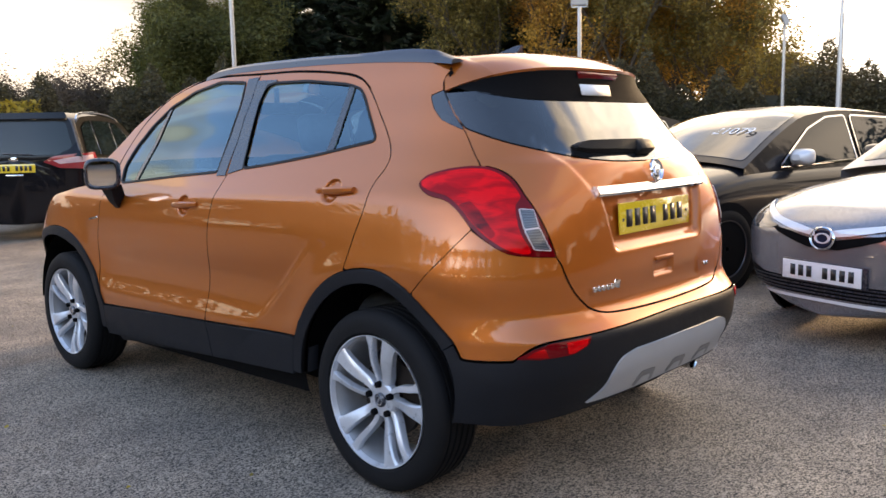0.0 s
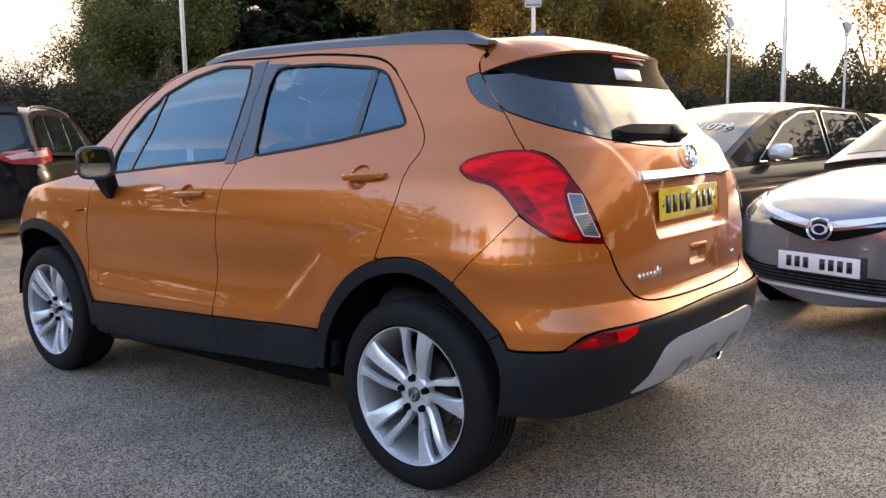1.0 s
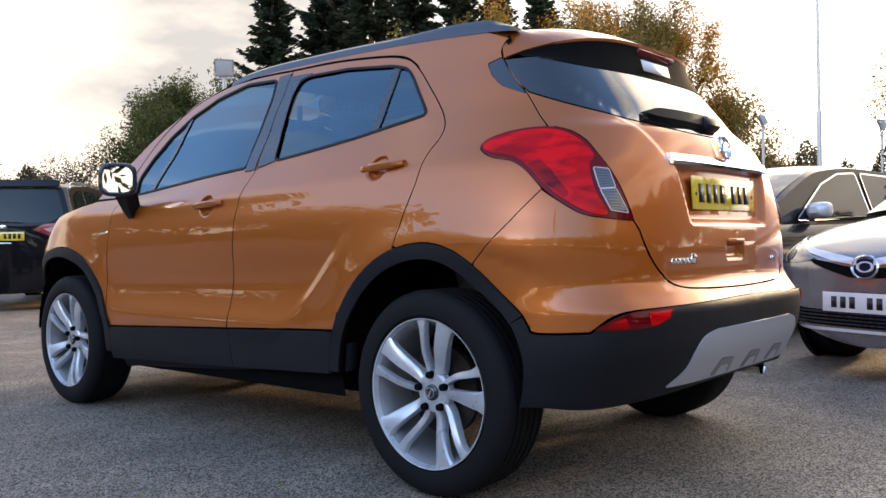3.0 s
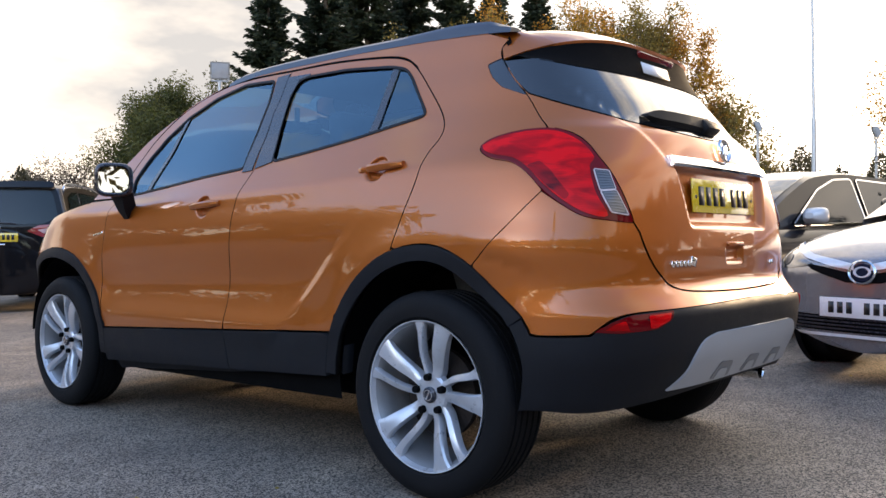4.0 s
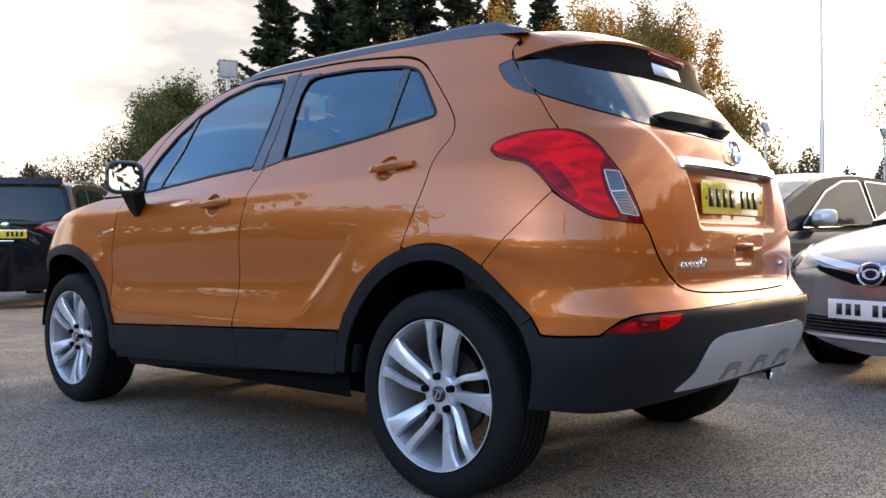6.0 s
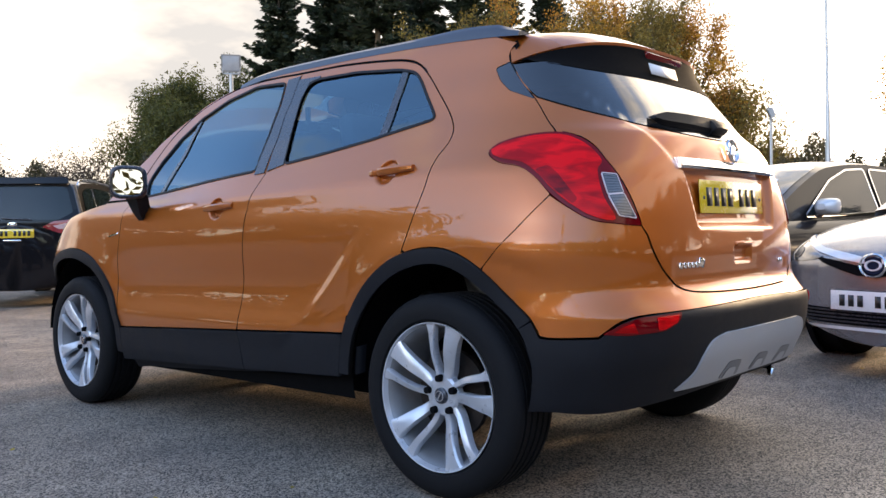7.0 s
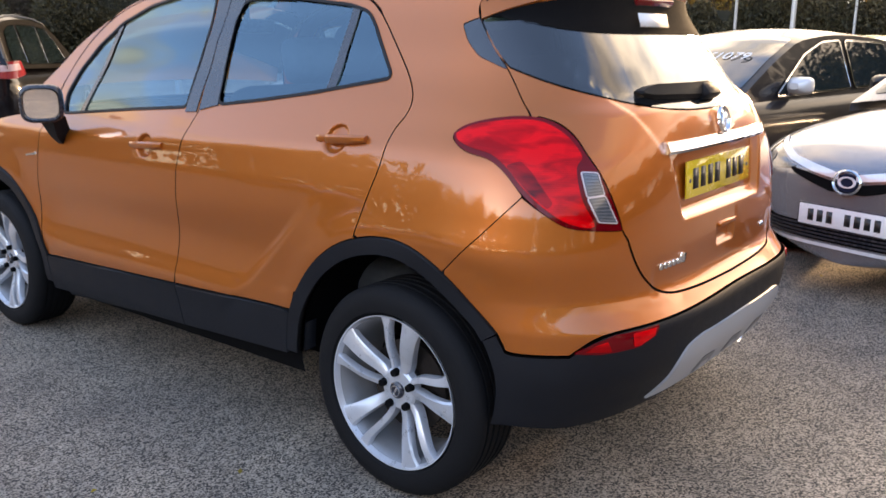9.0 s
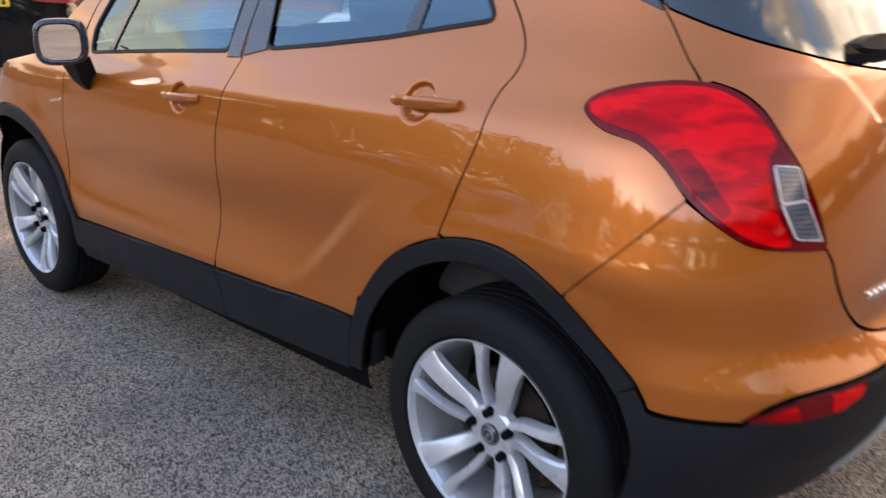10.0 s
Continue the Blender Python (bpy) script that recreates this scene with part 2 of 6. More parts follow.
def tube(bm, points, radii, sides=8, caps=True):
    """A round bar through points; radii one number or one for each point."""
    radii = [radii] * len(points) if not hasattr(radii, "__len__") else radii
    pts = [Vector(p) for p in points]
    rings = []
    for i, p in enumerate(pts):
        d = (pts[min(i + 1, len(pts) - 1)] - pts[max(i - 1, 0)]).normalized()
        u = d.cross((0, 0, 1) if abs(d.z) < 0.9 else (0, 1, 0)).normalized()
        v = d.cross(u)
        rings.append([bm.verts.new(p + radii[i] * (math.cos(2 * math.pi * k / sides) * u + math.sin(2 * math.pi * k / sides) * v)) for k in range(sides)])
    for one, two in zip(rings, rings[1:]):
        for k in range(sides):
            bm.faces.new((one[k], one[(k + 1) % sides], two[(k + 1) % sides], two[k]))
    if caps:
        bm.faces.new(rings[0][::-1])
        bm.faces.new(rings[-1])
    return bm


def loft(bm, rings, close=False, cap=False):
    rows = [[bm.verts.new(p) for p in r] for r in rings]
    n = len(rows[0])
    for one, two in zip(rows, rows[1:]):
        for k in range(n if close else n - 1):
            bm.faces.new((one[k], one[(k + 1) % n], two[(k + 1) % n], two[k]))
    if cap:
        bm.faces.new(rows[0][::-1])
        bm.faces.new(rows[-1])
    return bm


def pchip(tab):
    """A smooth curve through (x, y) pairs that does not overshoot."""
    xs, ys = [p[0] for p in tab], [p[1] for p in tab]
    n = len(xs)
    h = [xs[i + 1] - xs[i] for i in range(n - 1)]
    d = [(ys[i + 1] - ys[i]) / h[i] for i in range(n - 1)]
    m = [d[0]] + [0 if d[i - 1] * d[i] <= 0 else 2 * d[i - 1] * d[i] / (d[i - 1] + d[i]) for i in range(1, n - 1)] + [d[-1]]

    def f(x):
        if x <= xs[0]:
            return ys[0] + m[0] * (x - xs[0])
        if x >= xs[-1]:
            return ys[-1] + m[-1] * (x - xs[-1])
        i = 0
        while x > xs[i + 1]:
            i += 1
        t = (x - xs[i]) / h[i]
        u = 1 - t
        return ys[i] * u * u * (1 + 2 * t) + ys[i + 1] * t * t * (3 - 2 * t) + h[i] * t * u * (m[i] * u - m[i + 1] * t)
    return f


def curve(points, steps=5):
    """Catmull-Rom through the points."""
    pts = [Vector(p) for p in points]
    out = []
    for i in range(len(pts) - 1):
        a0, a1, a2, a3 = pts[max(i - 1, 0)], pts[i], pts[i + 1], pts[min(i + 2, len(pts) - 1)]
        for k in range(steps):
            t = k / steps
            out.append(0.5 * (2 * a1 + (a2 - a0) * t + (2 * a0 - 5 * a1 + 4 * a2 - a3) * t * t + (3 * a1 - a0 - 3 * a2 + a3) * t ** 3))
    out.append(pts[-1])
    return [tuple(p) for p in out]


def rounded(points, r=0.02, n=4):
    """A closed outline with its corners rounded."""
    out, count = [], len(points)
    for i in range(count):
        p0, p, p1 = Vector(points[i - 1]), Vector(points[i]), Vector(points[(i + 1) % count])
        d0, d1 = (p0 - p), (p1 - p)
        k = min(r, d0.length * 0.45, d1.length * 0.45)
        q0, q1 = p + d0.normalized() * k, p + d1.normalized() * k
        for j in range(n + 1):
            t = j / n
            out.append(tuple(q0 * (1 - t) ** 2 + p * 2 * t * (1 - t) + q1 * t * t))
    return out


def arc(cx, cz, r, a0, a1, n=16, squash=1.0):
    return [(cx + r * math.cos(radians(a0 + (a1 - a0) * i / n)), cz + squash * r * math.sin(radians(a0 + (a1 - a0) * i / n))) for i in range(n + 1)]


def inside(p, loop):
    x, y = p
    hit = False
    for i in range(len(loop)):
        (x0, y0), (x1, y1) = loop[i - 1], loop[i]
        if (y0 > y) != (y1 > y) and x < (x1 - x0) * (y - y0) / (y1 - y0) + x0:
            hit = not hit
    return hit


def dense(loop, step):
    out = []
    for i in range(len(loop)):
        p, q = Vector(loop[i]), Vector(loop[(i + 1) % len(loop)])
        k = max(1, int((q - p).length / step))
        for j in range(k):
            v = p + (q - p) * j / k
            if not out or (v - Vector(out[-1])).length > 0.002:
                out.append((v.x, v.y))
    if (Vector(out[0]) - Vector(out[-1])).length < 0.002:
        out.pop()
    return out


def shrink(loop, gap):
    area = sum(loop[i - 1][0] * loop[i][1] - loop[i][0] * loop[i - 1][1] for i in range(len(loop)))
    sign = 1 if area > 0 else -1
    out = []
    for i in range(len(loop)):
        d = (Vector(loop[(i + 1) % len(loop)]) - Vector(loop[i - 1]))
        d = d.normalized() if d.length > 1e-6 else Vector((1, 0))
        out.append((loop[i][0] - sign * d.y * gap, loop[i][1] + sign * d.x * gap))
    return out


def panel(name, outline, surface, mat, parent, label="", holes=(), step=0.025, gap=0.002, off=0.0, lip=0.012, flip=False, fine=(), rim=None):
    """A sheet cut out of a surface(u, v) -> place, with its edges turned in; flip mirrors it to the other side of x = 0."""
    loops = [shrink(dense(list(outline), step * 0.8), gap)] + [shrink(dense(list(h), step * 0.8), -gap) for h in holes]
    pts, edges = [], []
    for lp in loops:
        k = len(pts)
        pts += lp
        edges += [(k + i, k + (i + 1) % len(lp)) for i in range(len(lp))]
    us, vs = [p[0] for p in loops[0]], [p[1] for p in loops[0]]
    near = {(round(p[0] / step), round(p[1] / step)) for p in pts}
    nu, nv = int((max(us) - min(us)) / step), int((max(vs) - min(vs)) / step)
    for i in range(1, nu + 1):
        for j in range(1, nv + 1):
            p = (min(us) + i * step, min(vs) + (j + 0.31) * step)
            if (round(p[0] / step), round(p[1] / step)) in near or any(math.hypot(p[0] - a_, p[1] - b_) < r_ + .004 for a_, b_, r_ in fine):
                continue
            if inside(p, loops[0]) and not any(inside(p, h) for h in loops[1:]):
                pts.append(p)
    for a_, b_, r_ in fine:
        k = int(r_ / .0065)
        pts += [(a_ + .0065 * i, b_ + .0065 * j) for i in range(-k, k + 1) for j in range(-k, k + 1) if math.hypot(i, j) * .0065 < r_]
    vv, _, faces, *_ = delaunay_2d_cdt([Vector(p) for p in pts], edges, [], 0, 1e-6)

    def spot(u, v):
        q = Vector(surface(u, v))
        h = 0.004
        du = Vector(surface(u + h, v)) - Vector(surface(u - h, v))
        dv = Vector(surface(u, v + h)) - Vector(surface(u, v - h))
        nn = dv.cross(du)
        nn = nn.normalized() if nn.length > 1e-9 else Vector((-1, 0, 0))
        return q + nn * off, nn

    verts, normals, tris = [], [], []
    for p in vv:
        q, nn = spot(p.x, p.y)
        verts.append(q)
        normals.append(nn)
    for f in faces:
        c = (sum(vv[i].x for i in f) / len(f), sum(vv[i].y for i in f) / len(f))
        if inside(c, loops[0]) and not any(inside(c, h) for h in loops[1:]):
            tris.append(tuple(reversed(f)) if (Vector(verts[f[1]]) - verts[f[0]]).cross(verts[f[2]] - verts[f[0]]).dot(normals[f[0]]) < 0 else tuple(f))
    front_count = len(tris)
    if lip:
        for lp in loops:
            base = len(verts)
            n = len(lp)
            c2 = [spot(*p) for p in lp]
            mid = sum((q for q, _ in c2), Vector()) / n
            for q, nn in c2:
                out_ = (q - mid).normalized()
                if lp is not loops[0]:
                    out_ = -out_
                verts += [q, q - nn * lip]
                normals += [(nn * 0.6 + out_ * 0.5).normalized(), out_]
            for i in range(n):
                j = (i + 1) % n
                tris.append((base + 2 * i, base + 2 * j, base + 2 * j + 1, base + 2 * i + 1))
    if flip:
        verts = [Vector((-q.x, q.y, q.z)) for q in verts]
        normals = [Vector((-q.x, q.y, q.z)) for q in normals]
        tris = [tuple(reversed(t)) for t in tris]
    me = bpy.data.meshes.new(name)
    me.from_pydata([tuple(q) for q in verts], [], tris)
    ob = link_mesh(name, me, mat, parent, label)
    if rim is not None:
        # turned-in edges are coloured black for the shade inside the gap
        me.materials.append(rim)
        me.polygons.foreach_set("material_index", [0] * front_count + [1] * (len(tris) - front_count))
    me.normals_split_custom_set_from_vertices([tuple(q) for q in normals])
    return ob


def empty(name, m, label, category, group="", kind=""):
    ob = new(name)
    ob.matrix_world = m
    return tagged(ob, label, category, group, kind)


# ---- ground ----
def ground():
    m = bpy.data.materials.new("worn asphalt")
    m.use_nodes = True
    n, l = m.node_tree.nodes, m.node_tree.links
    p = n["Principled BSDF"]
    tc = n.new("ShaderNodeTexCoord")

    def tex(scale, detail=5.0, kind="ShaderNodeTexNoise"):
        t = n.new(kind)
        t.inputs["Scale"].default_value = scale
        if kind == "ShaderNodeTexNoise":
            t.inputs["Detail"].default_value = detail
        l.new(tc.outputs["Object"], t.inputs["Vector"])
        return t

    stones, grit, patches, stains = tex(185, 2, "ShaderNodeTexVoronoi"), tex(420, 5), tex(0.55, 6), tex(3.2, 6)
    r1 = n.new("ShaderNodeValToRGB")
    r1.color_ramp.elements[0].color, r1.color_ramp.elements[1].color = (0.030, 0.025, 0.021, 1), (0.49, 0.405, 0.33, 1)
    r1.color_ramp.elements[0].position, r1.color_ramp.elements[1].position = 0.36, 0.70
    sep = n.new("ShaderNodeSeparateColor")
    l.new(stones.outputs["Color"], sep.inputs["Color"])
    blend = n.new("ShaderNodeMath")
    blend.operation, blend.inputs[1].default_value = "MULTIPLY_ADD", 0.6
    l.new(sep.outputs["Red"], blend.inputs[0])
    half = n.new("ShaderNodeMath")
    half.operation, half.inputs[1].default_value = "MULTIPLY", 0.45
    l.new(grit.outputs["Fac"], half.inputs[0])
    l.new(half.outputs[0], blend.inputs[2])
    l.new(blend.outputs[0], r1.inputs["Fac"])
    r2 = n.new("ShaderNodeValToRGB")
    r2.color_ramp.elements[0].color, r2.color_ramp.elements[1].color = (0.56, 0.56, 0.57, 1), (1.26, 1.21, 1.15, 1)
    r2.color_ramp.elements[0].position, r2.color_ramp.elements[1].position = 0.35, 0.68
    add = n.new("ShaderNodeMath")
    add.operation, add.inputs[1].default_value = "MULTIPLY_ADD", 0.45
    l.new(stains.outputs["Fac"], add.inputs[0])
    h2 = n.new("ShaderNodeMath")
    h2.operation, h2.inputs[1].default_value = "MULTIPLY", 0.55
    l.new(patches.outputs["Fac"], h2.inputs[0])
    l.new(h2.outputs[0], add.inputs[2])
    l.new(add.outputs[0], r2.inputs["Fac"])
    mul = n.new("ShaderNodeMix")
    mul.data_type, mul.blend_type = "RGBA", "MULTIPLY"
    mul.inputs["Factor"].default_value = 1.0
    l.new(r1.outputs["Color"], mul.inputs["A"])
    l.new(r2.outputs["Color"], mul.inputs["B"])
    # long pale streaks across the bays
    mp = n.new("ShaderNodeMapping")
    mp.inputs["Rotation"].default_value, mp.inputs["Scale"].default_value = (0, 0, radians(-28)), (0.45, 2.2, 1.0)
    l.new(tc.outputs["Object"], mp.inputs["Vector"])
    pale_streaks = n.new("ShaderNodeTexNoise")
    pale_streaks.inputs["Scale"].default_value, pale_streaks.inputs["Detail"].default_value, pale_streaks.inputs["Distortion"].default_value = 1.1, 5.0, 0.4
    l.new(mp.outputs["Vector"], pale_streaks.inputs["Vector"])
    r3 = n.new("ShaderNodeValToRGB")
    r3.color_ramp.elements[0].color, r3.color_ramp.elements[1].color = (0.93, 0.93, 0.93, 1), (1.22, 1.20, 1.17, 1)
    r3.color_ramp.elements[0].position, r3.color_ramp.elements[1].position = 0.46, 0.66
    l.new(pale_streaks.outputs["Fac"], r3.inputs["Fac"])
    mul2 = n.new("ShaderNodeMix")
    mul2.data_type, mul2.blend_type = "RGBA", "MULTIPLY"
    mul2.inputs["Factor"].default_value = 1.0
    l.new(mul.outputs["Result"], mul2.inputs["A"])
    l.new(r3.outputs["Color"], mul2.inputs["B"])
    l.new(mul2.outputs["Result"], p.inputs["Base Color"])
    p.inputs["Roughness"].default_value, p.inputs["Specular IOR Level"].default_value = 0.7, 0.5
    b = n.new("ShaderNodeBump")
    b.inputs["Strength"].default_value, b.inputs["Distance"].default_value = 1.0, 0.007
    l.new(blend.outputs[0], b.inputs["Height"])
    l.new(b.outputs["Normal"], p.inputs["Normal"])
    bm = bmesh.new()
    xs = [-400, -60, -20, -8, -4, 0, 4, 8, 20, 60, 400]
    grid = [[bm.verts.new((x, y, 0)) for y in xs] for x in xs]
    for i in range(len(xs) - 1):
        for j in range(len(xs) - 1):
            bm.faces.new((grid[i][j], grid[i + 1][j], grid[i + 1][j + 1], grid[i][j + 1]))
    tagged(part("ground", bm, m), "worn grey asphalt car park surface with loose grit", "ground", kind="structure")


ground()

# ---- the orange crossover: its shell as one surface (s along the flank and round the ends, z up) ----
WIDTH = pchip([(.15, .78), (.25, .84), (.36, .868), (.5, .872), (.6, .868), (.77, .874), (.9, .868), (1.0, .85), (1.08, .818),
               (1.17, .766), (1.27, .703), (1.36, .658), (1.45, .612), (1.53, .578), (1.6, .54)])
REAR = pchip([(.2, .55), (.30, .62), (.40, .68), (.5, .725), (.60, .735), (.65, .70), (.70, .672), (.8, .665), (.9, .655), (1.0, .645),
              (1.1, .63), (1.17, .608), (1.21, .56), (1.3, .49), (1.4, .41), (1.45, .37), (1.5, .33), (1.58, .22)])
REAR_N = pchip([(.2, 3.4), (.9, 3.6), (1.0, 3.4), (1.19, 2.7), (1.6, 2.7)])
NOSE = pchip([(.2, .90), (.3, .98), (.5, 1.05), (.7, 1.06), (.85, 1.0), (.95, .88), (1.05, .62), (1.2, .35), (1.6, .1)])
TAIL_S, NOSE_S, BEND = 0.0, 2.35, 0.86
TAIL_C, NOSE_C = TAIL_S - BEND * math.pi / 2, NOSE_S + BEND * math.pi / 2


def smooth(x):
    x = min(1.0, max(0.0, x))
    return x * x * (3 - 2 * x)


def bell(x, w):
    return math.exp(-(x / w) ** 2)


def flank(y, z):
    """Half the car's width at y and z."""
    w = WIDTH(z) - 0.045 * smooth((y - 1.1) / 0.9) * smooth((z - 0.98) / 0.1)
    # hollow of the doors under the rising crease, and the lip along the sill
    edge = smooth((y - (0.60 - (z - 0.60) * 1.04)) / 0.07)
    front = smooth((2.25 - y) / 0.35)
    w -= 0.020 * edge * front * bell(z - 0.69 + 0.03 * (y - 1), 0.115)
    w += 0.007 * edge * front * bell(z - 0.50, 0.05)
    # shoulder crease
    w += 0.006 * bell(z - (1.03 + 0.05 * (1 - y) / 1.2), 0.035) * smooth((2.2 - y) / 0.3)
    # dishes behind the handles
    w -= 0.017 * smooth((1.12 - math.hypot((y - 0.258) / 0.046, (z - 1.080) / 0.040)) / 0.28)
    w -= 0.017 * smooth((1.12 - math.hypot((y - 1.262) / 0.046, (z - 0.987) / 0.040)) / 0.28)
    # swelling over the arches
    for cy in (0.0, 2.555):
        r = math.hypot(y - cy, z - 0.343)
        w += 0.012 * bell(r - 0.47, 0.07) * smooth((z - .42) / .15)
    return w


def hatch_form(x, z):
    """Depth added to the tail: recess for the number plate, crease, button hollow."""
    ax = abs(x)
    d = 0.0
    inset = smooth((0.322 + 0.25 * (z - 0.87) - ax) / 0.040)
    d -= 0.028 * inset * smooth((z - 0.86) / 0.035) * smooth((1.075 - z) / 0.012)
    d -= 0.018 * smooth((0.075 - ax) / 0.015) * smooth((z - 0.745) / 0.02) * smooth((0.805 - z) / 0.012)
    d -= 0.005 * smooth((0.50 - ax) / 0.03) * smooth((0.80 - z) / 0.10) * smooth((z - 0.66) / 0.02)
    # raised middle between glass and plate
    d += (0.005 * smooth((ax - .385 - .6 * (z - 1.08)) / .028) - .005) * smooth((z - 1.060) / .02)
    return d


def shell(s, z):
    if s > NOSE_S:
        ph, w, b, n, y0, sg = (s - NOSE_S) / BEND, flank(NOSE_S, z), NOSE(z), 2.8, NOSE_S, 1
    elif s < TAIL_S:
        ph, w, b, n, y0, sg = (TAIL_S - s) / BEND, flank(TAIL_S, z), REAR(z), REAR_N(z), TAIL_S, -1
    else:
        return (-flank(s, z), s, z)
    c, k = math.cos(ph), math.sin(ph)
    r = (abs(c) ** n + abs(k) ** n) ** (-1 / n)
    x, y = -w * r * c, y0 + sg * b * r * k
    if sg < 0:
        y -= hatch_form(x, z) * smooth((k - 0.5) / 0.3)
        x += math.copysign(flank(y, z) - flank(TAIL_S, z), x) * (1 - smooth(ph / 0.7)) if ph < 0.7 else 0
    return (x, y, z)


def tail_s(x, z):
    """The s at which the tail lies at x."""
    q, n = max(1e-4, min(.99999, abs(x) / flank(TAIL_S, z))), REAR_N(z)
    s = TAIL_S - BEND * math.atan((q ** -n - 1) ** (1 / n))
    return s if x <= 0 else 2 * TAIL_C - s


def mirrored(points, centre):
    return [(2 * centre - u, v) for u, v in reversed(points)]


WING_TOP = pchip([(2.10, 1.055), (2.36, 1.046), (2.6, 1.010), (2.85, .96), (3.1, .87), (3.2, .80)])
ROOF_EDGE = pchip([(-.36, 1.49), (-.2, 1.53), (0, 1.555), (.4, 1.58), (.8, 1.592), (1.2, 1.595), (1.5, 1.578), (1.75, 1.525), (1.95, 1.45),
                   (2.1, 1.36), (2.22, 1.25), (2.40, 1.06)])


def top(u, v):
    """Roof and windscreen: u along the car, v across from -1 to 1."""
    z = ROOF_EDGE(u)
    x0, y0, _ = shell(u, z)
    bow = 0.16 * smooth((u - 1.3) / 0.8) - 0.16 * smooth((0.1 - u) / 0.4)
    k = 1 - v * v
    return (abs(x0) * v, y0 + bow * k, z + (0.034 - 0.004 * smooth((u - 1.7) / .5)) * (1 - abs(v) ** 2.6))


def roof_surface(u, v):
    return top(u, v)


def wheel(parent_m, outer=-1):
    """Five pairs of spokes in an 18-inch rim; the outer face looks to -x."""
    w = empty("wheel", parent_m, "", "")
    bm = bmesh.new()
    prof = [(0.070, 0.235), (0.086, 0.2508), (0.103, 0.262), (0.106, 0.285), (0.103, 0.310), (0.094, 0.329), (0.082, 0.339), (0.074, 0.3440)]
    for gx in (0.052, 0.022, -0.008, -0.038, -0.068):
        prof += [(gx + 0.005, 0.3455), (gx + 0.0045, 0.3385), (gx - 0.0045, 0.3385), (gx - 0.005, 0.3455)]
    prof += [(-0.086, 0.343), (-0.106, 0.331), (-0.120, 0.30), (-0.112, 0.24), (-0.10, 0.225)]
    lathe(bm, prof, steps=80, sign=-1)
    part("tyre", bm, RUBBER, w, "black road tyre with grooved tread")
    bm = bmesh.new()
    lathe(bm, [(0.088, 0.2455), (0.080, 0.239), (0.066, 0.229), (0.030, 0.219), (-0.02, 0.211), (-0.09, 0.218), (-0.10, 0.232)], steps=80, sign=-1)
    part("rim", bm, BARREL_SHADE, w, "silver alloy rim barrel, colour darkened for shade")
    bm = bmesh.new()
    lathe(bm, [(0.080, 0.2395), (0.0925, 0.2450), (0.0985, 0.2475), (0.0995, 0.2515), (0.0905, 0.2500)], steps=80, sign=-1)
    part("rim_edge", bm, ALLOY, w, "thin silver rim edge")

    def spoke(a0, a1, w0, w1, tilt):
        """A blade from the hub to the rim edge: a0 and a1 its bearings at both ends, one side of its face higher by tilt."""
        b2 = bmesh.new()
        rings = []
        for i in range(13):
            t = i / 12
            r = 0.046 + t * 0.200
            an = radians(a0 + (a1 - a0) * smooth(t * 1.1))
            half = (w0 + (w1 - w0) * t ** 1.2) / 2 + 0.007 * smooth((t - 0.86) / 0.14)
            d = 0.066 + 0.027 * smooth(t * 1.1) - 0.007 * bell(t - 0.2, 0.2)
            dep = 0.034 - 0.012 * t
            lean = tilt * math.sin(math.pi * min(1, t * 1.05)) ** 0.7 if t < 0.95 else 0.0
            ring = []
            for px, pd in ((-half, d - dep - lean), (-half, d - 0.007 - lean), (-half * 0.80, d - lean), (0, d + 0.0015), (half * 0.80, d + lean), (half, d - 0.005 + lean), (half, d - dep + lean)):
                ca, sa = math.cos(an), math.sin(an)
                ring.append((-pd, r * ca - px * sa, r * sa + px * ca))
            rings.append(ring)
        loft(b2, rings, close=True, cap=True)
        return b2
    for i in range(5):
        base = 90 + 72 * i
        part("spoke", spoke(base - 17, base - 5, 0.020, 0.030, 0.004), ALLOY, w)
        part("spoke", spoke(base + 19, base + 19, 0.030, 0.068, -0.005), ALLOY, w)
    bm = bmesh.new()
    lathe(bm, [(0.062, 0.0005), (0.064, 0.026), (0.064, 0.045), (0.063, 0.062), (0.056, 0.070), (0.035, 0.074)], steps=40, sign=-1)
    part("hub", bm, ALLOY, w)
    bm = bmesh.new()
    lathe(bm, [(0.0745, 0.0005), (0.0745, 0.022), (0.071, 0.027), (0.060, 0.028)], steps=32, sign=-1)
    cap = part("centre_cap", bm, GLOSS_BLACK, w, "dark centre cap with a chrome ring emblem")
    bm = bmesh.new()
    lathe(bm, [(0.0735, 0.0150), (0.0775, 0.0155), (0.0775, 0.0185), (0.0735, 0.019)], steps=28, sign=-1)
    box(bm, (0.003, 0.006, 0.030), (-0.0755, 0, 0), (28, 0, 0))
    part("emblem", bm, CHROME, cap)
    for i in range(5):
        an = radians(85 + 72 * i)
        bm = bmesh.new()
        lathe(bm, [(0.0800, 0.0005), (0.0800, 0.0115), (0.060, 0.0135)], (0, 0.059 * math.cos(an), 0.059 * math.sin(an)), steps=12, sign=-1)
        part("wheel_bolt", bm, BLACK, w)
    bm = bmesh.new()
    lathe(bm, [(0.028, 0.0005), (0.028, 0.06), (0.012, 0.065), (0.012, 0.150), (-0.01, 0.150), (-0.01, 0.02)], steps=40, sign=-1)
    part("brake_disc", bm, BRAKE, w, "rusty brake disc")
    return w


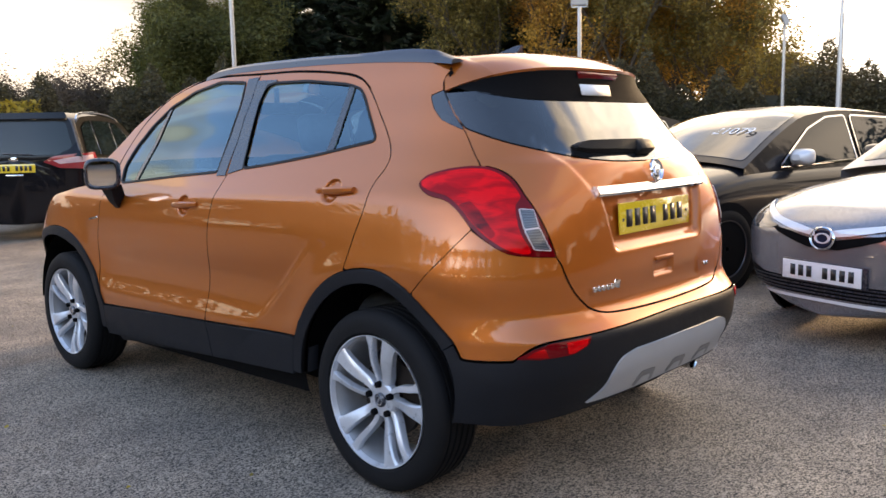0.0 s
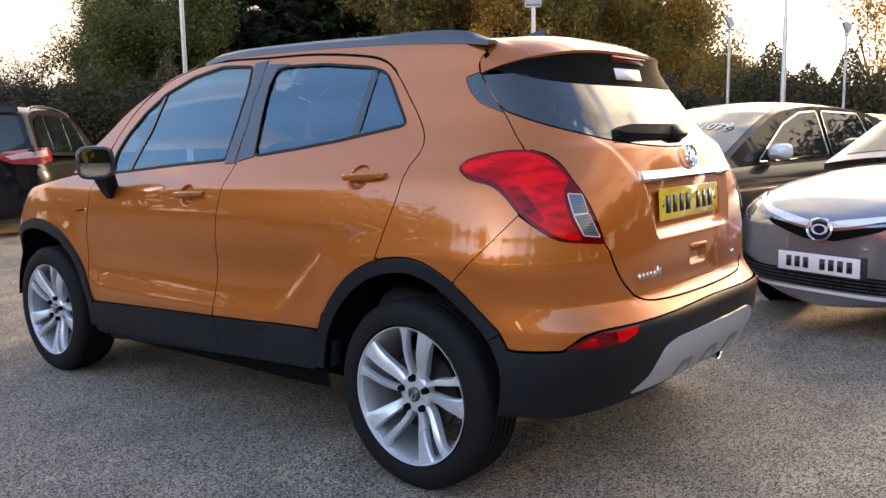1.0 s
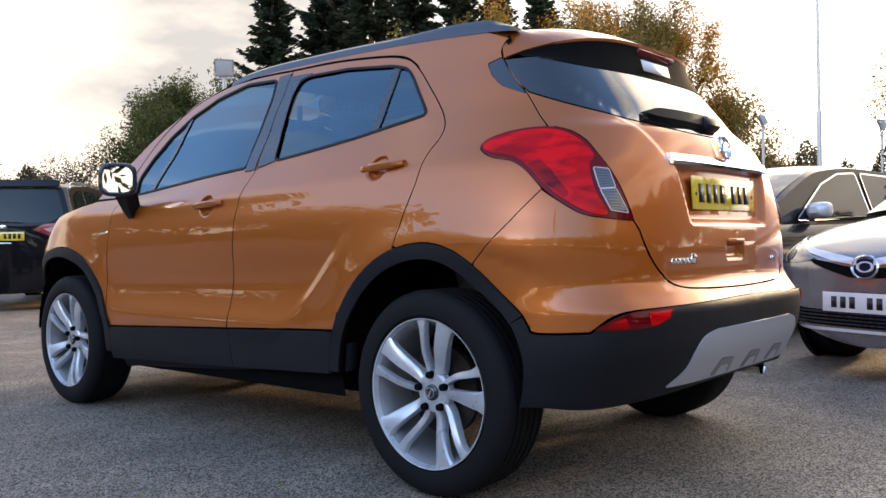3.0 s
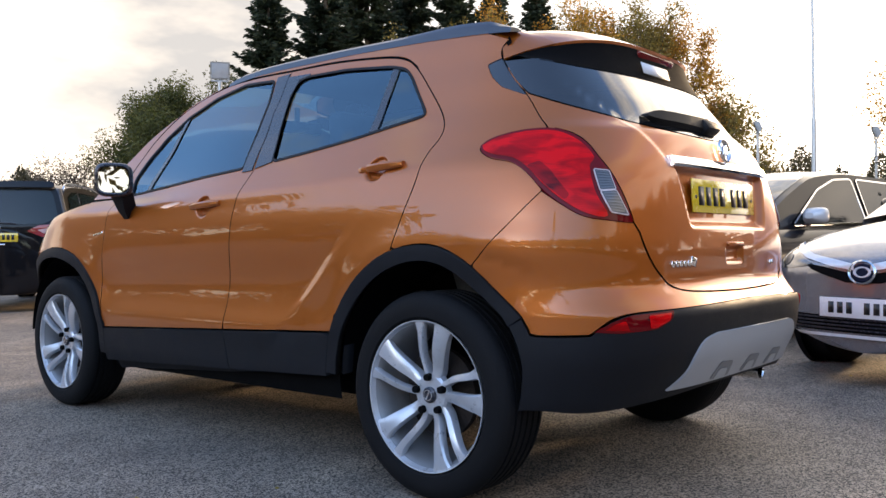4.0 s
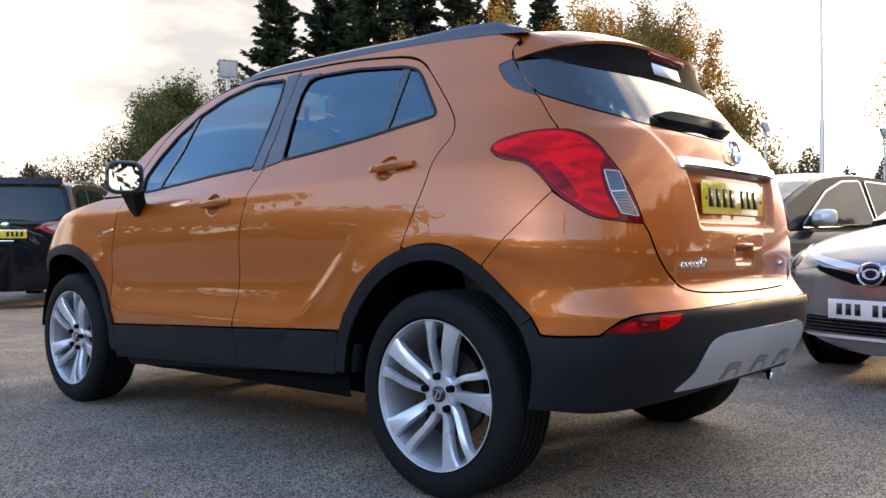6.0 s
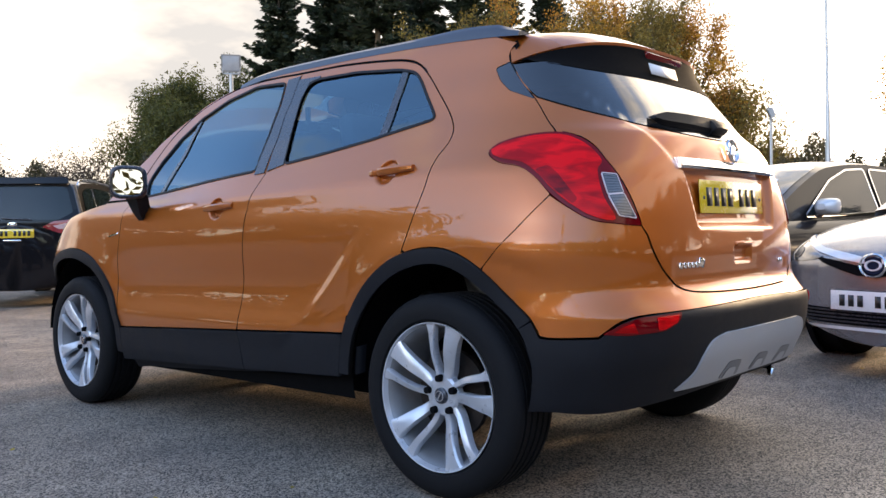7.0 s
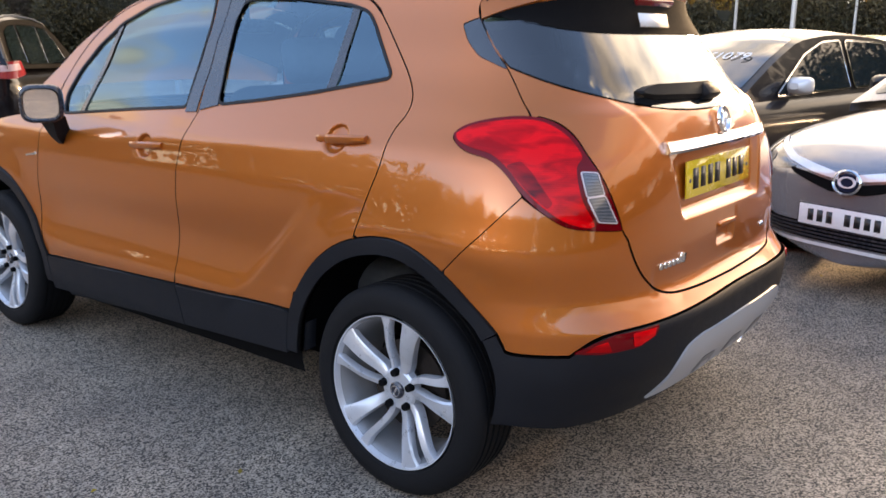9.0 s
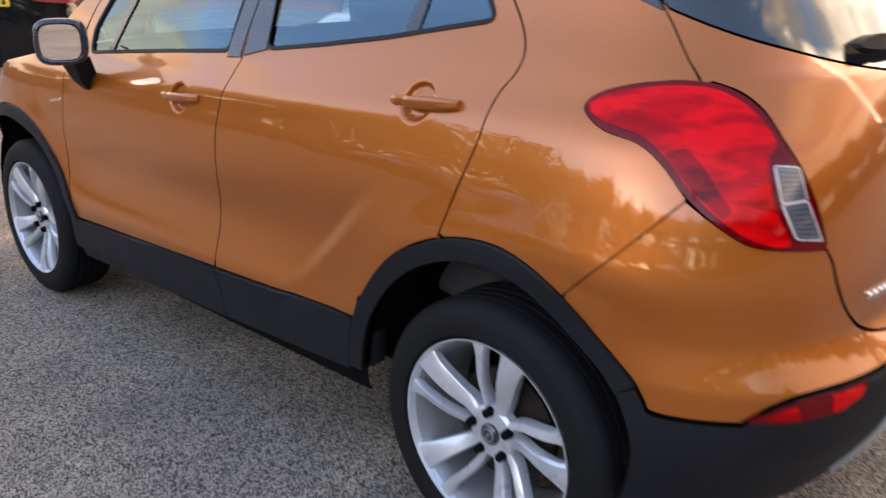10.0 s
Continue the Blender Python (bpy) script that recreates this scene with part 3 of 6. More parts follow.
# wheels are things of the car: parts under it, each with its own pieces
CAR = empty("crossover_car", pose(0, 0, 0), "burnt-orange metallic crossover with black cladding, parked on asphalt", "car")
for wx, wy in ((-0.775, 0.0), (-0.775, 2.555), (0.775, 0.0), (0.775, 2.555)):
    wh = wheel(pose(wx, wy, 0.3455, 0, 0, 0 if wx < 0 else 180))
    wh.scale = (1, .968, .968)
    wh.location.z = .3345
    wh.rotation_euler.x = {(-0.775, 0.0): radians(0), (-0.775, 2.555): radians(15)}.get((wx, wy), 0.3)
    wh.parent = CAR

ARCH_OUT, ARCH_IN, HUB_Z = 0.478, 0.426, 0.343
REAR_ARCH = -0.012
GAP = curve([(1.088, .40), (1.095, .484), (1.082, .645), (1.061, .805), (1.044, .942), (1.022, 1.032), (.989, 1.124)]) + [(1.014, 1.222), (1.035, 1.374), (1.030, 1.555)]
REAR_DOOR_BACK = curve([(.132, .799), (.098, .897), (.055, 1.016), (.039, 1.115), (.014, 1.165), (.014, 1.207), (.051, 1.261), (.144, 1.355), (.262, 1.462),
                        (.341, 1.506), (.477, 1.532), (.75, 1.556), (1.030, 1.562)])
SILL_Z = lambda y: 0.535 - 0.047 * y
REAR_DOOR = [(1.093, SILL_Z(1.093)), (.43, SILL_Z(.43)), (.415, .575)] + [p for p in arc(REAR_ARCH, HUB_Z, ARCH_OUT, 30, 74, 10)] + REAR_DOOR_BACK + [p for p in reversed(GAP) if p[1] > 0.50]
DOOR_FRONT = curve([(2.088, .437), (2.112, .559), (2.110, .751), (2.085, .902), (2.071, 1.03)])
DOOR_TOP = curve([(2.075, 1.06), (2.095, 1.19), (2.065, 1.30), (1.955, 1.425), (1.80, 1.505), (1.56, 1.560), (1.33, 1.570), (1.030, 1.562)])
FRONT_DOOR = [p for p in GAP if p[1] > 0.50] + list(reversed(DOOR_TOP)) + list(reversed(DOOR_FRONT)) + [(1.1, SILL_Z(1.1))]
FRONT_DOOR = list(reversed(FRONT_DOOR))
REAR_WINDOW = rounded([(.893, 1.152), (.945, 1.277), (.975, 1.441), (.955, 1.505), (.90, 1.520), (.658, 1.514), (.396, 1.486), (.310, 1.464), (.262, 1.420), (.191, 1.340),
                       (.122, 1.262), (.278, 1.236), (.434, 1.209), (.663, 1.178)], 0.03)
FRONT_WINDOW = rounded([(1.068, 1.136), (1.099, 1.255), (1.108, 1.406), (1.124, 1.535), (1.354, 1.549), (1.591, 1.513), (1.80, 1.447), (1.93, 1.352), (2.01, 1.255), (2.03, 1.150), (1.985, 1.066), (1.414, 1.112)], 0.025)

def edge_strip(line, parent, flip=False, half=.014):
    """Black strip behind the gap along a line of the shell, standing for the gap's shade."""
    pts = [Vector(p) for p in line]
    one, two = [], []
    for i, p in enumerate(pts):
        d = (pts[min(i + 1, len(pts) - 1)] - pts[max(i - 1, 0)]).normalized()
        one.append((p.x - d.y * half, p.y + d.x * half))
        two.append((p.x + d.y * half, p.y - d.x * half))
    bm = bmesh.new()
    rows = []
    for a_, b_ in zip(one, two):
        row = []
        for u, v in (a_, b_):
            q, h = Vector(shell(u, v)), .004
            nn = (Vector(shell(u, v + h)) - Vector(shell(u, v - h))).cross(Vector(shell(u + h, v)) - Vector(shell(u - h, v))).normalized()
            q = q - nn * .0062
            row.append((-q.x if flip else q.x, q.y, q.z))
        rows.append(row)
    loft(bm, rows)
    part("gap_shade", bm, BLACK, parent, smooth=False)


for flip in (False, True):
    rd = panel("rear_door", REAR_DOOR, shell, PAINT, CAR, holes=[REAR_WINDOW], step=0.018, lip=.008, gap=.0024, rim=BLACK, flip=flip, fine=[(.258, 1.080, .075)])
    fd = panel("front_door", FRONT_DOOR, shell, PAINT, CAR, holes=[FRONT_WINDOW], step=0.018, lip=.008, gap=.0024, rim=BLACK, flip=flip, fine=[(1.262, .987, .075)])
    gl_ = [p for p in GAP if .50 < p[1] < 1.14]
    edge_strip(gl_, rd, flip)
    edge_strip(REAR_DOOR_BACK, rd, flip)
    edge_strip(DOOR_FRONT, fd, flip)
    edge_strip(DOOR_TOP, fd, flip)
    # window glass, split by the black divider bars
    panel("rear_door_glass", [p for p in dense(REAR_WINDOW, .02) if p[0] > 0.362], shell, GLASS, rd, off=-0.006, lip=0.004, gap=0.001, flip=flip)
    ql = [p for p in dense(REAR_WINDOW, .02) if p[0] < 0.375]
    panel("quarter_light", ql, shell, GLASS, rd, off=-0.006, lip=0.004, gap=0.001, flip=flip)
    panel("window_divider", [(.392, 1.212), (.348, 1.220), (.352, 1.478), (.389, 1.488)], shell, GLOSS_BLACK, rd, off=-0.001, lip=0.01, flip=flip)
    split = lambda p: 1.845 - (p[1] - 1.07) * .12
    fg = [p for p in dense(FRONT_WINDOW, .015) if p[0] < split(p) + .004]
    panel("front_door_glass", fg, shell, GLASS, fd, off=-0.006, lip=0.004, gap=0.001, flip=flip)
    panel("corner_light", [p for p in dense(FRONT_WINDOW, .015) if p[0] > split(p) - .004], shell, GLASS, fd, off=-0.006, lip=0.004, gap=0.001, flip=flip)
    panel("window_divider", [(1.862, 1.072), (1.826, 1.076), (1.785, 1.452), (1.815, 1.446)], shell, GLOSS_BLACK, fd, off=-0.001, lip=0.01, flip=flip)
    # black bands of the B-pillar, and the seals round the glass
    panel("pillar_trim", [(.985, 1.128), (1.014, 1.222), (1.035, 1.374), (1.030, 1.537), (.885, 1.532), (.885, 1.521), (.945, 1.512), (.970, 1.441), (.941, 1.277), (.889, 1.150)], shell, GLOSS_BLACK, rd, off=0.004, lip=0.006, step=0.014, flip=flip)
    panel("pillar_trim", [(.997, 1.122), (1.064, 1.118), (1.091, 1.255), (1.098, 1.406), (1.114, 1.548), (1.030, 1.552), (1.037, 1.374), (1.017, 1.222)], shell, GLOSS_BLACK, fd, off=0.004, lip=0.006, step=0.014, flip=flip)
    for loop, door in ((REAR_WINDOW, rd), (FRONT_WINDOW, fd)):
        panel("window_seal", shrink(dense(loop, 0.02), -0.004), shell, CLADDING, door, holes=[shrink(dense(loop, 0.02), 0.006)], off=0.003, lip=0.008, gap=0.0, step=0.018, flip=flip)
    # door handles
    for hy, hz, door in ((0.230, 1.078, rd), (1.245, 0.986, fd)):
        bm = bmesh.new()
        rings = []
        for i in range(13):
            t = i / 12
            y = hy - 0.105 + 0.21 * t
            stand = 0.030 * math.sin(math.pi * min(1, t * 1.05)) ** 0.5 if 0 < t < 1 else 0.0
            hh = 0.010 + 0.004 * math.sin(math.pi * t)
            x = -(flank(hy - 0.105 + 0.21 * t if abs(t - .5) > .28 else hy - 0.08, hz)) - 0.003 - stand * 0.45
            z = hz + 0.006 - 0.010 * (t - 0.5)
            rings.append([(x + 0.012, y, z - hh), (x - 0.001, y, z - hh * 0.95), (x - 0.006, y, z - hh * 0.4), (x - 0.006, y, z + hh * 0.5), (x - 0.001, y, z + hh), (x + 0.012, y, z + hh)])
        loft(bm, rings, close=True, cap=True)
        if flip:
            bmesh.ops.scale(bm, vec=(-1, 1, 1), verts=bm.verts)
        part("door_handle", bm, PAINT, door, "body-coloured bar handle")
    # rear quarter with the strip over the doors
    over = [(p[0], p[1] + 0.006) for p in curve([(.262, 1.462), (.341, 1.506), (.477, 1.532), (.75, 1.556), (1.030, 1.562), (1.33, 1.570), (1.56, 1.560), (1.80, 1.505), (1.955, 1.425), (2.065, 1.30), (2.10, 1.19), (2.09, 1.06)])]
    edge = [(u, ROOF_EDGE(u)) for u in [2.36 - 0.08 * i for i in range(34)]]
    hatch_line = curve([(-.347, 1.512), (-.275, 1.474), (-.285, 1.431), (-.376, 1.353), (-.443, 1.279), (-.489, 1.207), (-.500, 1.170)])
    QGLASS = rounded([(-.172, 1.418), (-.280, 1.436), (-.366, 1.355), (-.430, 1.295), (-.293, 1.332), (-.225, 1.371)], 0.012)
    lamp_front = curve([(-.500, 1.172), (-.444, 1.172), (-.354, 1.163), (-.273, 1.145), (-.239, 1.122), (-.259, 1.102), (-.313, 1.081), (-.399, 1.065), (-.459, 1.031), (-.512, .980)])
    quarter = [p for p in over] + [(2.13, 1.06), (2.36, 1.06)] + edge[1:-1] + hatch_line[1:] + lamp_front[1:] + curve([(-.513, .973), (-.391, .863), (-.268, .760)]) + arc(REAR_ARCH, HUB_Z, ARCH_OUT, 121, 75, 10) + [p for p in REAR_DOOR_BACK if p[0] < 0.262 and p[1] < 1.462][1:]
    qp = panel("quarter_panel", quarter, shell, PAINT, CAR, holes=[QGLASS], flip=flip, gap=.0022, lip=.008, rim=BLACK)
    edge_strip(curve([(-.513, .973), (-.391, .863), (-.268, .760)]), qp, flip)
    edge_strip(hatch_line, qp, flip)
    edge_strip(lamp_front, qp, flip)
    panel("rear_quarter_glass", QGLASS, shell, DARK_GLASS, qp, off=-0.002, lip=0.004, gap=0.0, flip=flip)
    # front wing
    wing = list(DOOR_FRONT[2:]) + [(2.10, 1.055), (2.36, 1.05)] + [(u, WING_TOP(u)) for u in [2.36 + .07 * i for i in range(13)]] + [(3.2, .62), (3.04, .60)] + arc(2.555, HUB_Z, ARCH_OUT, 30, 167, 20)
    wp = panel("front_wing", wing, shell, PAINT, CAR, flip=flip, gap=.0022, lip=.008, rim=BLACK)
    panel("indicator", rounded([(2.196, .872), (2.19, .885), (2.10, .899), (2.105, .885)], 0.006), shell, CHROME, wp, off=0.004, lip=0.006, flip=flip, step=0.01)
    # black cladding: arches, sill
    for cy, a0, a1 in ((REAR_ARCH, 3, 147), (2.555, 20, 184)):
        outer, inner = arc(cy, HUB_Z, ARCH_OUT - 0.002, a0, a1, 30), arc(cy, HUB_Z, ARCH_IN, a1, a0, 30)
        panel("arch_cladding", outer + inner, shell, CLADDING, CAR, off=0.010, lip=0.03, gap=0.001, flip=flip, step=0.02)
    sill = [(2.06, .215), (2.085, .40), (1.6, SILL_Z(1.6) - .08), (.45, SILL_Z(.45) - .08)] + arc(REAR_ARCH, HUB_Z, ARCH_IN + 0.005, 16, 2, 6) + [(.43, .372), (1.1, .296), (1.9, .236)]
    panel("sill_cladding", sill, shell, CLADDING, CAR, "black lower sill", off=-.030, lip=0.05, gap=0.0005, flip=flip)
    low_edge = lambda y: SILL_Z(y) - .158
    for door, y0, y1, tail_ in ((fd, 2.085, 1.0895, []), (rd, 1.0835, .466, arc(REAR_ARCH, HUB_Z, ARCH_OUT + 0.001, 19, 4, 6))):
        ys = [y0 + (y1 - y0) * k / 8 for k in range(9)]
        strip = [(y, SILL_Z(y) - .005) for y in ys] + tail_ + [(y - .03 * smooth((y1 + .3 - y) / .3) if door is fd else (y - .03 if y > 1.0 else y), low_edge(y)) for y in reversed(ys)]
        panel("door_cladding", strip, shell, CLADDING, door, "black plastic strip along the foot of the door", off=.009, lip=.028, gap=.001, flip=flip)
    # tail lamp: red wing, deep red swathe, ribbed clear block
    lamp = curve([(-.239, 1.122), (-.273, 1.145), (-.354, 1.163), (-.444, 1.172), (-.530, 1.170), (-.591, 1.152), (-.642, 1.122), (-.683, 1.080), (-.724, 1.030), (-.760, .965), (-.785, .905), (-.795, .882)], 4) + \
        curve([(-.790, .878), (-.726, .884), (-.643, .897), (-.576, .933), (-.512, .980), (-.459, 1.029), (-.399, 1.063), (-.313, 1.080), (-.259, 1.101), (-.239, 1.122)], 4)[:-1]
    tl = panel("tail_lamp", lamp, shell, RED_DEEP, CAR, "wraparound red tail lamp with a clear ribbed block", off=0.005, lip=0.03, step=0.018, gap=0.001, flip=flip)
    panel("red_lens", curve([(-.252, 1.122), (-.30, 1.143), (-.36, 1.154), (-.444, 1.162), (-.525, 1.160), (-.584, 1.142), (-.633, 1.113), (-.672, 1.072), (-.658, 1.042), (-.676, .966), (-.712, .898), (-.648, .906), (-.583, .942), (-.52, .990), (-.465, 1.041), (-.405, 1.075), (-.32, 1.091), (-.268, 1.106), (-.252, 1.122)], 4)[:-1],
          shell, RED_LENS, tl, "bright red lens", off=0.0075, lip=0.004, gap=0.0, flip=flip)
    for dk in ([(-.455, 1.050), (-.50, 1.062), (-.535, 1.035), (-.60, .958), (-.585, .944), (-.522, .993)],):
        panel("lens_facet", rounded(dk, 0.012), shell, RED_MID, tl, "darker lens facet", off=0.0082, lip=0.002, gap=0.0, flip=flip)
    for blk in ([(-.668, 1.036), (-.718, 1.032), (-.739, .974), (-.688, .970)], [(-.688, .970), (-.739, .974), (-.778, .898), (-.722, .906)]):
        cl = panel("clear_lens", rounded(blk, 0.006), shell, WHITE_LENS, tl, "ribbed clear lens", off=0.0085, lip=0.004, gap=0.003, flip=flip)
        panel("lens_frame", rounded(blk, 0.006), shell, LENS_FRAME, cl, "pale frame of the clear lens", holes=[shrink(dense(rounded(blk, 0.006), .012), .0026)], off=0.0095, lip=0.004, gap=0.0, step=.012, flip=flip)
        (a0, b0), (a1, b1), (a2, b2), (a3, b3) = blk
        for k in range(1, 8):
            t = k / 8
            u0, v0, u1, v1 = a0 + (a3 - a0) * t - .005, b0 + (b3 - b0) * t, a1 + (a2 - a1) * t + .005, b1 + (b2 - b1) * t
            panel("lens_rib", [(u0, v0 - .0016), (u1, v1 - .0016), (u1, v1 + .0016), (u0, v0 + .0016)], shell, LENS_RIB, cl, off=0.0102, lip=0.002, gap=0.0, step=.02, flip=flip)
    # bumper reflector
    refl = rounded([(-.612, .563), (-.667, .596), (-.716, .610), (-.856, .616), (-.839, .589), (-.792, .566), (-.684, .558)], 0.01)
    rf = panel("bumper_reflector", refl, shell, RED_DEEP, CAR, "red bumper reflector", off=0.011, lip=0.01, flip=flip)
    panel("red_lens", rounded([(-.64, .568), (-.668, .588), (-.70, .598), (-.715, .564)], 0.005), shell, RED_LENS, rf, off=0.013, lip=0.003, flip=flip)
    panel("red_lens", rounded([(-.765, .608), (-.842, .611), (-.832, .590), (-.788, .570), (-.770, .570)], 0.005), shell, RED_LENS, rf, off=0.013, lip=0.003, flip=flip)

# ---- tail: hatch, bumper, glass, spoiler ----
left = [(-.505, 1.166)] + curve([(-.530, 1.172), (-.591, 1.156), (-.642, 1.126), (-.683, 1.084), (-.726, 1.032), (-.763, .967), (-.789, .905), (-.797, .878)], 3) + \
    curve([(-.817, .850), (-.842, .785), (-.871, .734), (-.912, .695), (-.965, .672), (-1.065, .664), (-1.2, .660), (TAIL_C, .658)], 4)
up = curve([(-.284, 1.440), (-.376, 1.353), (-.443, 1.279), (-.489, 1.207), (-.505, 1.166)], 4)
GLASS_LEFT = curve([(-.300, 1.425), (-.376, 1.350), (-.440, 1.300)], 3) + curve([(-.446, 1.298), (-.582, 1.262), (-.715, 1.232), (-.941, 1.190), (-1.127, 1.174), (TAIL_C, 1.170)], 4)
glass_top_z = lambda v: 1.392 + .040 * abs(v) ** 6 + .006
rear_glass = GLASS_LEFT + mirrored(GLASS_LEFT, TAIL_C)[1:] + [(tail_s(.58 * v, glass_top_z(v)), glass_top_z(v)) for v in [.96 - 1.92 * k / 24 for k in range(25)]]
hatch_lower = up[2:] + left[1:] + mirrored(left, TAIL_C)[1:] + mirrored(up[2:], TAIL_C)[1:] + mirrored(GLASS_LEFT[3:], TAIL_C)[0:] + list(reversed(GLASS_LEFT[3:]))[1:]
TG = panel("tailgate", hatch_lower, shell, PAINT, CAR, step=0.0085, gap=.0028, lip=.008, rim=BLACK)
edge_strip(left[4:], TG)
edge_strip(mirrored(left, TAIL_C), TG)
panel("rear_window", rear_glass, shell, DARK_GLASS, TG, "dark tinted rear window", off=0.001, lip=0.008, gap=0.002)
bl = curve([(-.513, .973), (-.576, .9335), (-.643, .8975), (-.726, .8845), (-.797, .8775)], 3) + curve([(-.816, .847), (-.840, .782), (-.870, .731), (-.912, .690), (-.965, .670), (-1.065, .662), (-1.2, .658), (TAIL_C, .656)], 4)
pl = list(reversed(curve([(-.413, .603), (-.432, .572), (-.457, .553), (-.607, .556)], 4) + curve([(-.622, .568), (-.667, .600), (-.730, .615), (-.867, .621), (-1.192, .628), (TAIL_C, .630)], 4)))
bump_paint = bl + mirrored(bl, TAIL_C)[1:] + [(2 * TAIL_C - u, v) for u, v in [(-.391, .863), (-.268, .760)]] + \
    [(2 * TAIL_C - u, v) for u, v in arc(REAR_ARCH, HUB_Z, ARCH_OUT, 122, 147, 6)] + [(2 * TAIL_C - u, v) for u, v in reversed(pl)] + pl[1:] + arc(REAR_ARCH, HUB_Z, ARCH_OUT, 147, 122, 6) + [(-.268, .760), (-.391, .863)]
panel("rear_bumper", bump_paint, shell, PAINT, CAR, "body-coloured upper bumper", step=0.02, gap=.0015, lip=.008, rim=BLACK)
lo = curve([(-.47, .331), (-.529, .331), (-.670, .325), (-.887, .345), (-1.1, .36), (TAIL_C, .362)], 4)
wrap = [(p[0], p[1] - 0.004) for p in pl] + arc(REAR_ARCH, HUB_Z, ARCH_IN + 0.003, 147, 182, 8) + lo
clad = wrap + [(2 * TAIL_C - u, v) for u, v in reversed(wrap)][1:-1]
RB = panel("bumper_cladding", clad, shell, CLADDING, CAR, "black plastic lower bumper", off=0.009, lip=0.06, step=0.022, gap=0.001)
sk = [(-.885, .375), (-.939, .425), (-.950, .479), (-.985, .524), (-1.055, .542)]
skid = curve(sk, 4) + mirrored(curve(sk, 4), TAIL_C) + [(TAIL_C, .378)]
panel("skid_plate", rounded(skid, 0.02), shell, SKID, RB, "silver-grey bumper skid panel", off=0.016, lip=0.02)
for k in (-1.165, TAIL_C - .04, 2 * TAIL_C + 1.10):
    sl = panel("skid_slot", rounded([(k - .066, .384), (k - .052, .440), (k + .046, .446), (k + .070, .384)], 0.015), shell, SKID_SHADE, RB, "darker sheet painting a notch's shade on the skid panel", off=0.0172, lip=0.004, step=0.015)
    panel("notch_floor", rounded([(k - .040, .384), (k - .030, .418), (k + .030, .422), (k + .048, .384)], 0.012), shell, SKID, sl, off=0.0185, lip=0.004, step=0.015)
for k in (-.98, 2 * TAIL_C + .98):
    bm = bmesh.new()
    q = Vector(shell(k, .575))
    lathe(bm, [(-.004, .0005), (-.004, .008), (.004, .009)], q + Vector((0, -.004, 0)), axis="y", steps=16)
    part("parking_sensor", bm, GLOSS_BLACK, RB)


def tail_point(x, z, out=0.0):
    p = Vector(shell(tail_s(x, z), z))
    q = Vector(shell(tail_s(x + .004, z), z)) - Vector(shell(tail_s(x - .004, z), z))
    r = Vector(shell(tail_s(x, z), z + .004)) - Vector(shell(tail_s(x, z), z - .004))
    n = q.cross(r).normalized()
    return p + n * out, n


# chrome strip over the plate, with the round emblem
bm = bmesh.new()
rings = []
for i in range(25):
    x = -.385 + .77 * i / 24
    taper = smooth(min(i, 24 - i) / 3 + 0.25)
    p = Vector((x, -(REAR(1.08) + .001) * (1 - (abs(x) / .87) ** 3.4) ** (1 / 3.4), 1.078))
    rings.append([p + Vector((0, .02, -.017)), p + Vector((0, -.003 - .006 * taper, -.018)), p + Vector((0, -.008 - .007 * taper, -.009)), p + Vector((0, .002, .016)), p + Vector((0, .02, .016))])
loft(bm, rings, close=True, cap=True)
part("chrome_strip", bm, CHROME, TG, "chrome strip over the number plate")
bm = bmesh.new()
lathe(bm, [(0.0, .046), (.006, .048), (.010, .052), (.006, .057), (0.0, .058)], (0, 0, 0), axis="y", steps=40, sign=-1)
lathe(bm, [(0.0, .046), (.002, .040), (.003, .0005)], (0, 0, 0), axis="y", steps=40, sign=-1)
for k in (-1, 0, 1):
    box(bm, (.012, .006, .060 - .014 * abs(k)), (.016 * k, -.006, 0), (0, 22, 0), .003)
bmesh.ops.scale(bm, vec=(.76, .9, .76), verts=bm.verts)
bmesh.ops.transform(bm, matrix=Matrix.Translation((0, -.628, 1.135)) @ Matrix.Rotation(radians(-12), 4, "X"), verts=bm.verts)
part("emblem", bm, CHROME, TG, "round chrome emblem")
# number plate with bars for its characters
bm = bmesh.new()
PY = -(REAR(.98) - .022)
box(bm, (.52, .006, .111), (0, PY - .004, .972), (-3, 0, 0), .002)
NP = part("number_plate", bm, PLATE_Y, TG, "yellow rear number plate")
for i, cx in enumerate((-.195, -.138, -.082, -.026, .068, .124, .180)):
    bm = bmesh.new()
    box(bm, (.036 if i % 3 else .040, .002, .062), (cx, PY - .0075, .972), (-3, 0, 0))
    part("plate_bar", bm, PLATE_INK, NP)
for cx in (-.235, .235):
    bm = bmesh.new()
    lathe(bm, [(.003, .0005), (.003, .006), (0, .007)], (cx, PY - .006, .968), axis="y", steps=12, sign=-1)
    part("plate_screw", bm, GLOSS_BLACK, NP)
# model badges: plain bright bars
for n_, x0, wd, z0, hh in ((5, -.445, .018, .752, .019), (1, -.325, .034, .758, .030), (2, .345, .016, .745, .016)):
    for i in range(n_):
        x = x0 + i * .023
        p, nn = tail_point(x, z0, .003)
        bm = bmesh.new()
        box(bm, (wd, .005, hh), (0, 0, 0), (0, 12, 0), .002)
        bmesh.ops.transform(bm, matrix=Matrix.Translation(p) @ nn.to_track_quat("-Y", "Z").to_matrix().to_4x4(), verts=bm.verts)
        part("badge", bm, CHROME, TG)
# hatch button lip
bm = bmesh.new()
p, nn = tail_point(0, .812, .0)
box(bm, (.13, .020, .016), p + Vector((0, -.001, 0)), (0, 0, 0), .006)
